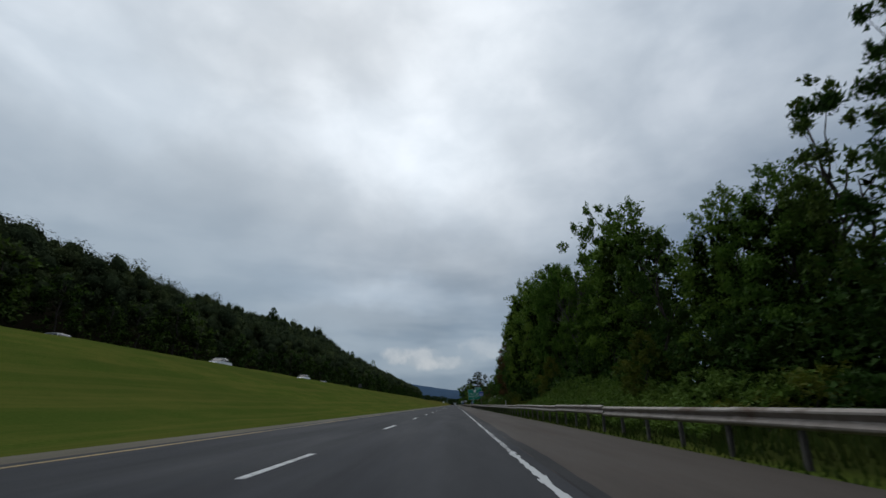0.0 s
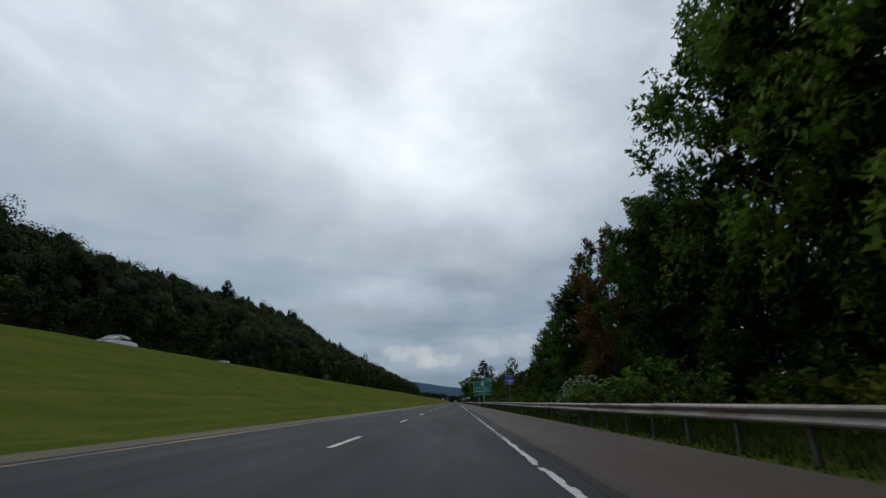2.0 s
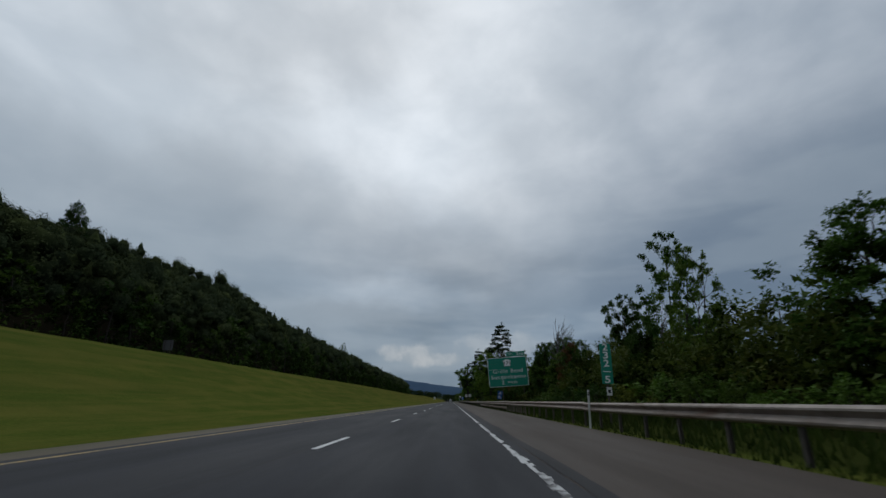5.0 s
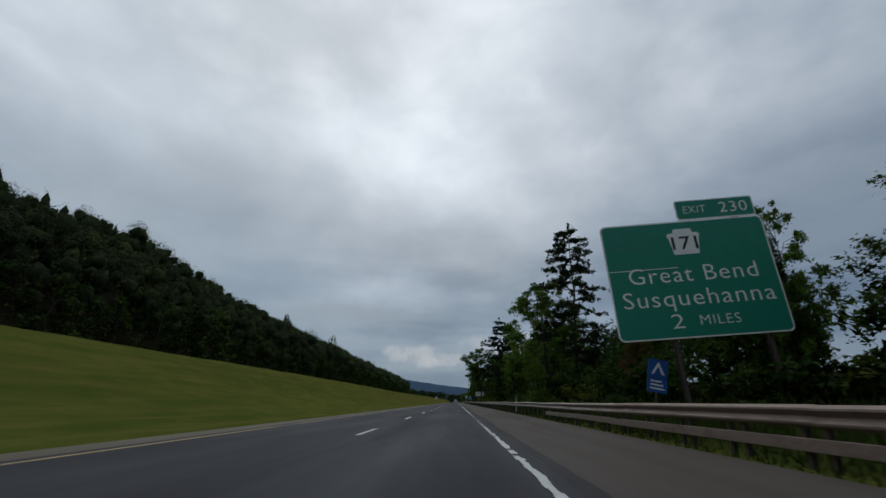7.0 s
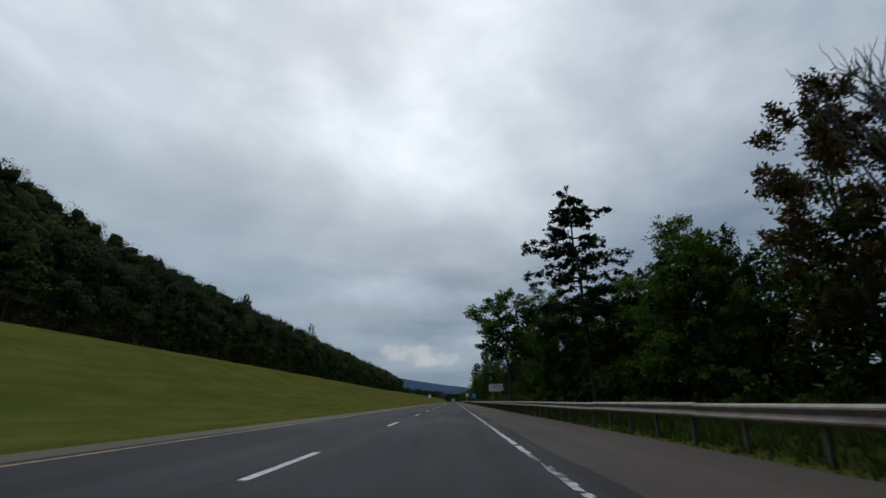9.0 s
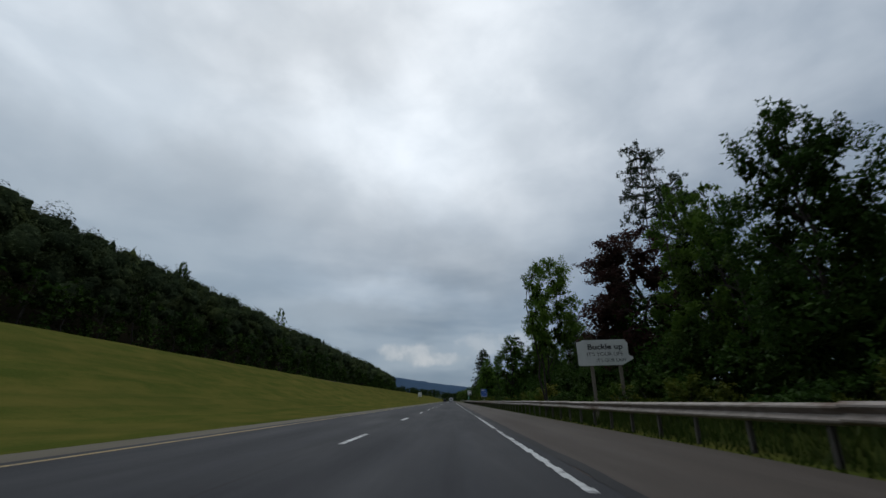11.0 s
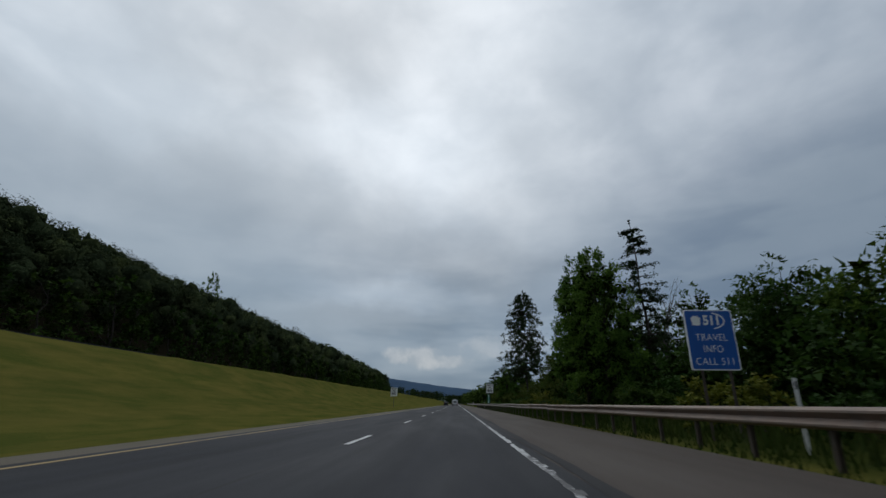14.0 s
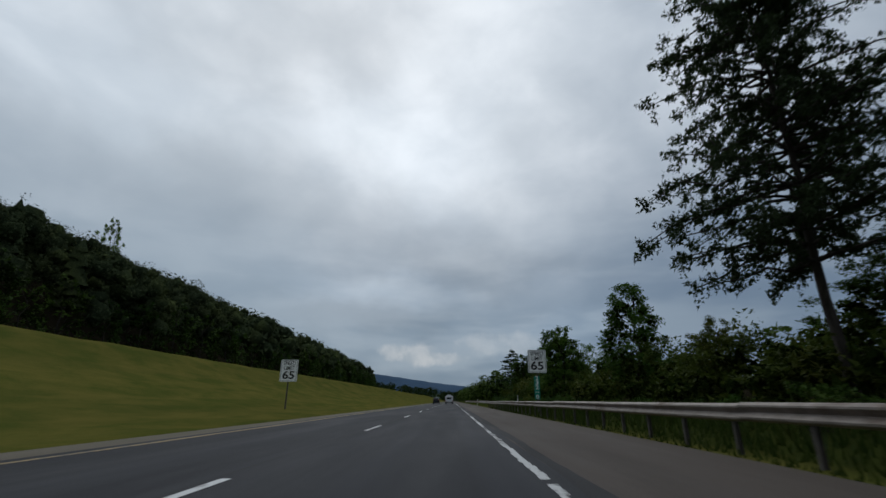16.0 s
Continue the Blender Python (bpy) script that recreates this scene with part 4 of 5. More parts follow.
tree("broad", 12.0, 414.4, 5.0, 1.8)
tree("broad", 12.0, 417.7, 5.4, 2.4)
tree("bare", 12.4, 428.8, 11.0, 2.2)
tree("snag", 11.2, 427.2, 11.8, 3.2)
tree("airy", 12.0, 440.1, 13.0, 2.9)
tree("broad", 11.0, 443.0, 8.3, 3.2)
tree("lush", 12.0, 444.4, 9.9, 3.0)
tree("broad", 10.5, 449.4, 6.2, 3.6)
tree("bare", 12.0, 462.3, 9.8, 1.8)
tree("bare", 13.0, 463.1, 9.2, 1.9)
tree("olive", 12.0, 478.3, 4.7, 3.1)
tree("lush", 12.0, 487.5, 8.8, 5.0)
tree("lush", 12.0, 512.7, 9.3, 5.3)
tree("fresh", 12.7, 30.6, 15.0, 7.0)
tree("rust", 10.3, 87.4, 12.8, 4.4)
tree("airy", 12.1, 107.6, 12.5, 4.2)
tree("clump", 13.5, 179.2, 9.5, 2.9)
tree("round", 7.6, 256.2, 8.0, 4.0)
tree("rust", 14.2, 273.1, 13.7, 5.8)
tree("lush", 13.6, 283.3, 12.0, 6.6)
tree("pine", 9.3, 289.1, 16.8, 8.6)
tree("maroon", 14.8, 349.6, 14.9, 10.6)
tree("tall_pine", 17.6, 353.6, 25.2, 5.0)
tree("tall_pine", 22.4, 356.8, 23.4, 5.4)
tree("round", 6.7, 347.0, 11.4, 4.4)
tree("lush", 8.3, 382.3, 10.4, 4.2)
tree("fresh", 8.0, 425.6, 9.9, 4.6)
tree("fresh", 8.3, 431.0, 11.0, 4.4)
tree("spruce", 10.25, 469.8, 17.8, 6.5)
tree("olive", 13.0, 457.0, 8.2, 6.0)
tree("gold", 8.9, 21.8, 4.4, 2.6)
tree("round", 5.9, 307.6, 13.2, 8.5)
tree("spreading", 8.3, 241.9, 12.0, 8.6)
tree("bare", 13.0, 269.5, 19.0, 4.0)
tree("airy", 13.7, 340.5, 14.6, 4.0)
tree("fresh", 11.4, 53.0, 17.4, 5.0)
tree("spreading", 11.1, 46.5, 16.0, 6.0)
tree("lush", 12.0, 84.1, 14.2, 5.0)
tree("broad", 11.0, 122.0, 6.8, 4.0)
tree("slim", 12.0, 129.0, 7.4, 3.0)
tree("broad", 11.5, 137.0, 6.2, 4.5)
tree("rust", 12.0, 146.0, 6.5, 4.0)
tree("broad", 11.5, 155.0, 6.6, 4.5)
tree("broad", 11.0, 305.0, 12.5, 6.0)
tree("airy", 11.0, 313.0, 13.0, 6.0)
tree("broad", 12.0, 321.0, 12.0, 6.0)
tree("broad", 12.0, 329.0, 11.5, 5.5)
tree("lush", 12.0, 288.0, 9.5, 6.0)
tree("broad", 12.0, 535.0, 8.5, 6.0)
tree("pine", 13.0, 560.0, 12.0, 6.0)
tree("broad", 12.0, 585.0, 9.0, 7.0)
tree("slim", 10.2, 22.6, 10.2, 2.8)
tree("lush", 14.6, 41.0, 17.0, 5.0)
tree("gold", 9.2, 44.5, 5.4, 3.0)
tree("broad", 14.6, 212.5, 9.6, 5.0)
tree("broad", 11.0, 503.0, 8.2, 5.0)
tree("broad", 13.0, 471.2, 5.4, 4.0)

# the wood behind them: lower where the edge is low
WOOD_Y = [-20, 15, 45, 62, 80, 92, 108, 118, 135, 165, 205, 226, 240, 262, 290, 310, 335, 350, 368, 388, 398, 425, 445, 462, 468, 500, 520, 700, 1000]
WOOD_H = [11, 9, 13, 16, 13, 12, 9.5, 6.5, 5.5, 5.5, 6.0, 6, 8, 8, 8.5, 11, 9, 8.5, 7.5, 8, 5, 7.5, 7.5, 5, 3.8, 4.0, 6.5, 9, 12]


def leaf_mass(name, label, spots, leaves, size, material, seed, category="forest"):
    """Many low-detail crowns joined: spots are (x, y, height, half width)."""
    rng = np.random.default_rng(seed)
    s = np.array(spots)
    z = ground_height(s[:, 0], s[:, 1])
    C, R = [], []
    for lift, off, r in ((0.18, 0.55, 0.55), (0.3, 0.5, 0.6), (0.45, 0.5, 0.62), (0.58, 0.45, 0.6), (0.68, 0.4, 0.55), (0.8, 0.25, 0.48), (0.92, 0.1, 0.3)):
        a = rng.uniform(0, 6.28, len(s))
        C.append(np.stack([s[:, 0] + s[:, 3] * off * np.cos(a), s[:, 1] + s[:, 3] * off * np.sin(a), z + s[:, 2] * lift], -1))
        R.append(s[:, 3] * r * rng.uniform(0.8, 1.2, len(s)))
    C, R = np.concatenate(C), np.concatenate(R)
    counts = np.maximum(5, (leaves / 7 * (R / R.mean()) ** 2).astype(int))
    low = len(s) * 4
    # the lower clumps get shade-coloured leaves at their hearts
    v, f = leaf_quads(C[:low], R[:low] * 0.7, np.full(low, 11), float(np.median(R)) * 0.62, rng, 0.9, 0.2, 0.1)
    tagged(new(name + "_heart", fast_mesh(name + "_heart", v, f, M_SHADE)), "dense inner foliage of the roadside wood, shade put into its colour", category, kind="stuff")
    v, q, _, _ = sprays(C, R, counts * 1.7, size * 0.85, rng, None, 4, lift=0.55, thin=0.36, reach=1.3)
    return tagged(new(name, fast_mesh(name, v, q, material)), label, category, kind="stuff")


def wood_behind():
    rng = random.Random(8)
    y, deep, far = 2.0, [], []
    while y < 560:
        h = float(np.interp(y, WOOD_Y, WOOD_H))
        hh = h * rng.uniform(0.8, 1.08)
        tagged(settle(FILL[rng.randrange(3)], (14.8 if not 208 < y < 219 else 17.5) + rng.uniform(-1, 1), y + rng.uniform(-2, 2), hh / 12 * rng.uniform(0.9, 1.25), hh / 12), group="roadside wood")
        for x in (16.5, 19.5, 23):
            hh = h * rng.uniform(0.75, 1.05)
            deep.append((x + rng.uniform(-1.3, 1.3), y + rng.uniform(-2, 2), hh, min(3.4, hh * 0.36)))
        y += 4.6
    while y < 1060:
        for x in (11, 17, 24):
            hh = float(np.interp(y, WOOD_Y, WOOD_H)) * rng.uniform(0.7, 1.15)
            far.append((x + rng.uniform(-2, 2), y + rng.uniform(-2, 2), hh, hh * 0.38))
        y += 7.0
    leaf_mass("deep_wood", "dark depth of the roadside wood", deep, 170, 0.42, M_LEAF, 51)
    leaf_mass("far_wood", "roadside wood further along the road", far, 90, 0.8, M_LEAF, 52)


wood_behind()


def undergrowth():
    rng = random.Random(9)
    kinds = ["green"] * 6 + ["pale"] * 2 + ["gold"] * 2
    y, thicket, olive = 4.0, [], []
    while y < 540:
        lush = 0.75 + 0.03 * float(np.interp(y, WOOD_Y, WOOD_H))
        if 186 < y < 223:
            lush *= 0.45
        if 462 < y < 520:
            lush *= 0.8
        if 264 < y < 302:
            lush *= 0.5
        h = 1.7 * rng.uniform(0.65, 1.3) * lush * (0.55 if 12 < y < 54 else 1.0)
        tagged(settle(rng.choice(SHRUBS[rng.choice(kinds)]), 8.2 + rng.uniform(-0.6, 0.6), y + rng.uniform(-0.9, 0.9), h / 2 * rng.uniform(0.9, 1.3), h / 2), group="roadside shrubs")
        for x, hh in ((9.7, 2.7), (11.2, 3.4), (12.6, 4.2)):
            h = hh * rng.uniform(0.7, 1.25) * lush
            (olive if 116 < y < 214 or 442 < y < 540 else thicket).append((x + rng.uniform(-0.6, 0.6), y + rng.uniform(-0.9, 0.9), h, h * rng.uniform(0.5, 0.65)))
        y += 2.6
    leaf_mass("thicket", "tangled green thicket along the foot of the wood", thicket, 250, 0.22, M_LEAF, 53, "undergrowth")
    leaf_mass("olive_thicket", "olive and yellowing thicket along the foot of the wood", olive, 280, 0.21, M_LEAF_OLIVE, 54, "undergrowth")


undergrowth()
for fy, fx, fs in ((83.0, 6.8, 1.05), (84.6, 7.4, 1.2), (86.6, 7.9, 0.95)):
    tagged(settle(SHRUBS["white"][0], fx, fy, fs, fs), group="white flowering shrubs")
def green_bank():
    """A bank of tall grass and ferns that rises from the guardrail to the trees."""
    rng = np.random.default_rng(67)
    n = 1500
    y = rng.uniform(12, 56, n)
    f = rng.random(n)
    x = 6.1 + 3.4 * f
    crest = np.interp(y, [12, 22, 30, 37, 43, 50, 56], [1.3, 1.7, 2.0, 2.7, 2.1, 1.0, 0.6])
    z = ground_height(x, y) + crest * (0.12 + 0.88 * f) * rng.uniform(0.55, 1.0, n)
    C = np.stack([x, y, z], -1)
    v, q, _, _ = sprays(C, rng.uniform(0.22, 0.42, n), np.full(n, 44), 0.12, rng, None, 4, lift=1.3, thin=0.3, reach=1.6)
    tagged(new("bank_growth", fast_mesh("bank_growth", v, q, M_BANK)), "bright green bank of tall grass and ferns behind the guardrail", "undergrowth", kind="stuff")


green_bank()


def ragged_cones(x, y, z, h, wide, rng):
    """The dark bodies of conifers: overlapping skirts with torn hems."""
    V, F, base = [], [], 0
    for k in range(7):
        f = k / 7
        n = len(x)
        a = np.linspace(0, 2 * np.pi, 8, endpoint=False)[None] + rng.uniform(0, 1, (n, 1))
        r = wide * (1 - 0.85 * f) ** 0.7 * rng.uniform(0.65, 1.25, (n, 8)) + 0.12
        hem = z[:, None] + h[:, None] * (0.30 + 0.60 * f) + rng.uniform(-0.5, 0.3, (n, 8))
        ring = np.stack([x[:, None] + r * np.cos(a), y[:, None] + r * np.sin(a), hem], -1)
        tip = np.stack([x, y, z + h * np.minimum(0.93, 0.50 + 0.62 * f)], -1)
        V.append(np.concatenate([tip[:, None], ring], 1).reshape(-1, 3))
        i = np.arange(8)
        tri = np.stack([np.zeros(8, int), 1 + i, 1 + (i + 1) % 8], -1)
        F.append(((np.arange(n) * 9)[:, None, None] + tri[None]).reshape(-1, 3) + base)
        base += n * 9
    return np.concatenate(V), np.concatenate(F)


def hillside_forest():
    """The closed wood on the hill across the far carriageway: crowns of leaf sprays too many to count."""
    rng = np.random.default_rng(17)
    for xs, y0, y1, gap, leaves, size in (((-64, -46), -30, 560, 5.0, 400, 0.42), ((-98, -64), -25, 600, 6.4, 290, 0.50),
                                          ((-126, -98), -20, 620, 5.8, 330, 0.46), ((-126, -46), 560, 1080, 7.0, 80, 1.1)):
        gx, gy = np.meshgrid(np.arange(xs[0], xs[1], gap), np.arange(y0, y1, gap), indexing="ij")
        x = gx.ravel() + rng.uniform(-0.45, 0.45, gx.size) * gap
        y = gy.ravel() + rng.uniform(-0.45, 0.45, gx.size) * gap
        # the hill's foot draws back from the road and the spur ends
        keep = (y < 600) | ((x < -46 - (y - 600) * 0.085) & (y < 868))
        x, y = x[keep], y[keep]
        z = ground_height(x, y)
        n = len(x)
        # conifers stand in groups, most of them along the crest of the middle stretch
        stand = (y > 322) & (y < 374) & (x < -93)
        spiky = rng.random(n) < np.where(stand, 0.25, np.where((y > 215) & (y < 350) & (x < -80), 0.22, 0.05))
        h = rng.uniform(10.8, 14.4, n) + (rng.random(n) < 0.05) * 1.4 + spiky * rng.uniform(0.5, 3.0, n) + stand * np.interp(y, [318, 332, 350, 376], [0, 7.0, 5.0, 2.0]) * rng.uniform(0.6, 1.1, n)
        C, R = [], []
        for k in range(6):
            a = rng.uniform(0, 6.28, n)
            lift = np.where(spiky, (0.36, 0.50, 0.63, 0.75, 0.86, 0.95)[k], (0.34, 0.50, 0.63, 0.74, 0.82, 0.88)[k])
            off = gap * np.where(spiky, 0.06, (0.46, 0.48, 0.46, 0.40, 0.30, 0.10)[k])
            C.append(np.stack([x + off * np.cos(a), y + off * np.sin(a), z + h * lift], -1))
            tall = np.where(spiky, 1.0, np.clip(h / 12.6, 1.0, 1.7))
            R.append(gap * tall * np.where(spiky, (0.42, 0.38, 0.33, 0.27, 0.21, 0.14)[k], (0.40, 0.42, 0.44, 0.42, 0.40, 0.36)[k]) * rng.uniform(0.75, 1.2, n))
        full = ~spiky
        # crown hearts in a darker green: the shade between crowns is in the colour
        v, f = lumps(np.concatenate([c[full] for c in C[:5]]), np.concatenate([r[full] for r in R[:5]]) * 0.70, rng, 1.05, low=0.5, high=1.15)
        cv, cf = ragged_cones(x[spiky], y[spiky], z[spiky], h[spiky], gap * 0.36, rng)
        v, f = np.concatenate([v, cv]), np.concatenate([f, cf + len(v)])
        tagged(new("hillside_canopy", fast_mesh("hillside_canopy", v, f, M_CANOPY, True)), "inner crowns of the hillside wood, coloured darker for shade", "forest", kind="stuff")
        C, R = np.concatenate(C), np.concatenate(R)
        counts = np.maximum(3, (leaves / 6 * (R / R.mean()) ** 2).astype(int))
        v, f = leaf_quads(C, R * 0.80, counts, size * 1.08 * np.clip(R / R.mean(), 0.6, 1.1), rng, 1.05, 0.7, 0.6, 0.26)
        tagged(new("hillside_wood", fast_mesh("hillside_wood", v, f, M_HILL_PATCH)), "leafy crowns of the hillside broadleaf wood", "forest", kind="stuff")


hillside_forest()


def far_front_row():
    rng = random.Random(31)
    y = 0.0
    while y < 868:
        hh = rng.uniform(8.5, 13.5)
        tagged(settle(FAR_FILL[rng.randrange(3)], -45.5 - max(0.0, y - 600) * 0.085 + rng.uniform(-1.5, 1.5), y, hh / 12 * rng.uniform(0.9, 1.2), hh / 12, 1.9), "dark green tree at the foot of the hillside", group="hillside edge trees")
        y += rng.uniform(5.5, 8.0)


far_front_row()


for kind, sx, sy, ss, sz in (("airy", -104.0, 585.0, 1.15, 2.05), ("broad", -110.0, 490.0, 1.0, 1.68), ("broad", -106.0, 260.0, 1.15, 1.72)):
    tagged(settle(PROTO[kind][0], sx, sy, ss, sz), "lone open-crowned tree standing above the hill's skyline", group="hillside edge trees")


def valley_wood():
    """Woods that close the valley floor beyond the road's end."""
    rng = np.random.default_rng(23)
    n = 420
    x = rng.uniform(-330, 260, n)
    y = rng.uniform(1080, 1300, n)
    keep = (x < -60) | (x > 8) | (y > 1160)
    x, y = x[keep], y[keep]
    z = ground_height(x, y)
    C = np.concatenate([np.stack([x, y, z + k], -1) for k in (4, 8, 12)])
    R = np.concatenate([np.full(len(x), r) for r in (6.5, 6.0, 4.0)])
    v, q = leaf_quads(C, R, np.full(len(C), 14), 3.6, rng)
    tagged(new("valley_wood", fast_mesh("valley_wood", v, q, M_HILL_LEAF)), "dark band of trees across the valley floor", "forest", kind="stuff")


valley_wood()


def verge_grass():
    """Unmown grass and weeds under and behind the guardrail."""
    rng = np.random.default_rng(29)
    n = 80000
    y = rng.uniform(2, 520, n)
    x = 4.85 + 4.2 * rng.random(n) ** 1.3
    tall = np.interp(x, [4.8, 5.6, 6.5, 8.5], [0.10, 0.22, 0.42, 0.6]) * rng.uniform(0.5, 1.4, n)
    z = ground_height(x, y) - 0.03
    a = rng.uniform(0, 6.28, n)
    w = rng.uniform(0.012, 0.035, n) * (1 + tall)
    lean = rng.normal(0, 0.28, (n, 2)) * tall[:, None]
    p = np.stack([x, y, z], -1)
    side = np.stack([np.cos(a) * w, np.sin(a) * w, np.zeros(n)], -1)
    tip = p + np.stack([lean[:, 0], lean[:, 1], tall], -1)
    v = np.stack([p - side, p + side, tip], 1).reshape(-1, 3)
    tagged(new("verge_grass", fast_mesh("verge_grass", v, np.arange(n * 3).reshape(-1, 3), M_BLADE)), "unmown grass and weeds along the guardrail", "grass", kind="stuff")


verge_grass()


# ---- guardrail ----
RAIL_X, RAIL_TOP = 5.12, 0.845


def rail_profile():
    """W-beam in section: offset towards the road, height."""
    return [(0.0, 0.0), (-0.03, 0.012), (-0.078, 0.045), (-0.082, 0.075), (-0.03, 0.125), (-0.004, 0.156),
            (-0.03, 0.187), (-0.082, 0.237), (-0.078, 0.267), (-0.03, 0.300), (0.0, 0.312)]


def beam_mesh(name, length, z0, material):
    prof = rail_profile()
    front = [(x, z0 + z) for x, z in prof]
    back = [(x + 0.006, z0 + z) for x, z in reversed(prof)]
    loop = front + back
    bm = bmesh.new()
    rings = [[bm.verts.new((x, y, z)) for x, z in loop] for y in (0, length)]
    n = len(loop)
    for i in range(n):
        bm.faces.new((rings[0][i], rings[0][(i + 1) % n], rings[1][(i + 1) % n], rings[1][i]))
    bmesh.ops.recalc_face_normals(bm, faces=bm.faces)
    return from_bm(name, bm, material)


def guardrail():
    rail = tagged(new("guardrail"), "long weathered galvanised steel guardrail along the shoulder", "guardrail")
    rng = random.Random(3)
    beam = beam_mesh("beam", 7.66, RAIL_TOP - 0.312, M_RAIL)
    post = from_bm("post", box(box(boxed((0.02, -0.04, -0.3), (0.027, 0.04, RAIL_TOP - 0.04)), (0.027, -0.0035, -0.3), (0.091, 0.0035, RAIL_TOP - 0.04)), (0.091, -0.04, -0.3), (0.098, 0.04, RAIL_TOP - 0.04)), M_POST)
    y = -14.0
    while y < 640:
        b = under(new("beam", beam), rail)
        b.matrix_local = pose(RAIL_X + rng.uniform(-0.004, 0.004) - 0.007 * (int(y) % 2), y, rng.uniform(-0.02, 0.02), rng.uniform(-0.12, 0.12), 0, rng.uniform(-0.08, 0.08))
        for k in range(4 if y < 520 else 0):
            under(new("post", post), rail).matrix_local = pose(RAIL_X, y + 0.4 + k * 1.905, 0, rng.uniform(-1, 1), rng.uniform(-1.5, 1.5), 0)
        y += 7.62
    # the stretch with a rub rail and posts set closer, ahead of the exit sign
    rub = from_bm("rub_rail", boxed((-0.05, 0, 0.22), (0.0, 5.72, 0.40), 0.01), M_RAIL)
    for k in range(7):
        under(new("rub_rail", rub), rail).matrix_local = pose(RAIL_X - 0.02, 187.0 + 5.715 * k, rng.uniform(-0.01, 0.01), rng.uniform(-0.15, 0.15), 0, 0)
    tan = from_bm("post", boxed((0.02, -0.04, -0.3), (0.08, 0.04, RAIL_TOP - 0.06), 0.006), M_WOODPOST)
    for k in range(13):
        under(new("post", tan), rail).matrix_local = pose(RAIL_X, 176.35 + 0.9525 * k, 0, rng.uniform(-1, 1), rng.uniform(-2, 2), 0)
    for k in range(20):
        under(new("post", post), rail).matrix_local = pose(RAIL_X, 187.9 + 1.905 * k, 0, 0, rng.uniform(-1.5, 1.5), 0)
    return rail


guardrail()


def delineator(x, y, top=1.25, wood=False):
    words = "weathered wooden marker post beside the guardrail" if wood else "slim white marker post beside the guardrail"
    root = tagged(new("delineator_post"), words, "marker post")
    part("post", outline(rounded(0.07, top + 0.3, 0.015, 3, -0.035, -0.3), 0.02), M_WOODPOST if wood else M_SIGNGREY, root)
    part("reflector", outline(rounded(0.05, 0.14, 0.01, 2, -0.025, top - 0.2), 0.004, -0.005), M_ALU, root, "small grey reflector")
    root.matrix_basis = pose(x, y, float(ground_height(x, y)), 0, 2, 0)


for dx, dy in ((5.42, 51.6), (5.3, 96.9), (4.95, 160.3), (5.42, 243.0), (6.05, 409.2), (5.42, 497.0), (5.42, 560.0)):
    delineator(dx, dy, 1.3, dy == 96.9)


# ---- signs ----
def panel(root, w, h, x0, z0, face, rim=None, y=0.0, r=0.06, border=0.05, name="panel"):
    """A sheet with a border line in the legend's colour, its face at y."""
    part(name, outline(rounded(w, h, r, 5, x0, z0), 0.035, y), rim or face, root)
    part("face", outline(rounded(w - 2 * border, h - 2 * border, max(0.01, r - border * 0.5), 5, x0 + border, z0 + border), 0.004, y - 0.004), face, root)


def steel_post(root, x, y, z0, z1, w=0.10, d=0.16, mat=None, name="post"):
    bm = box(box(boxed((x - w / 2, y, z0), (x + w / 2, y + 0.012, z1)), (x - 0.005, y + 0.012, z0), (x + 0.005, y + d - 0.012, z1)), (x - w / 2, y + d - 0.012, z0), (x + w / 2, y + d, z1))
    part(name, bm, mat or M_POST, root)


def keystone(w, h, x, z):
    """The state's keystone shield."""
    return [(x + a * w, z + b * h) for a, b in ((0.13, 0), (0.87, 0), (0.96, 0.66), (1.0, 0.74), (0.93, 0.84), (0.80, 0.84), (0.76, 1.0), (0.24, 1.0), (0.20, 0.84), (0.07, 0.84), (0.0, 0.74), (0.04, 0.66))]


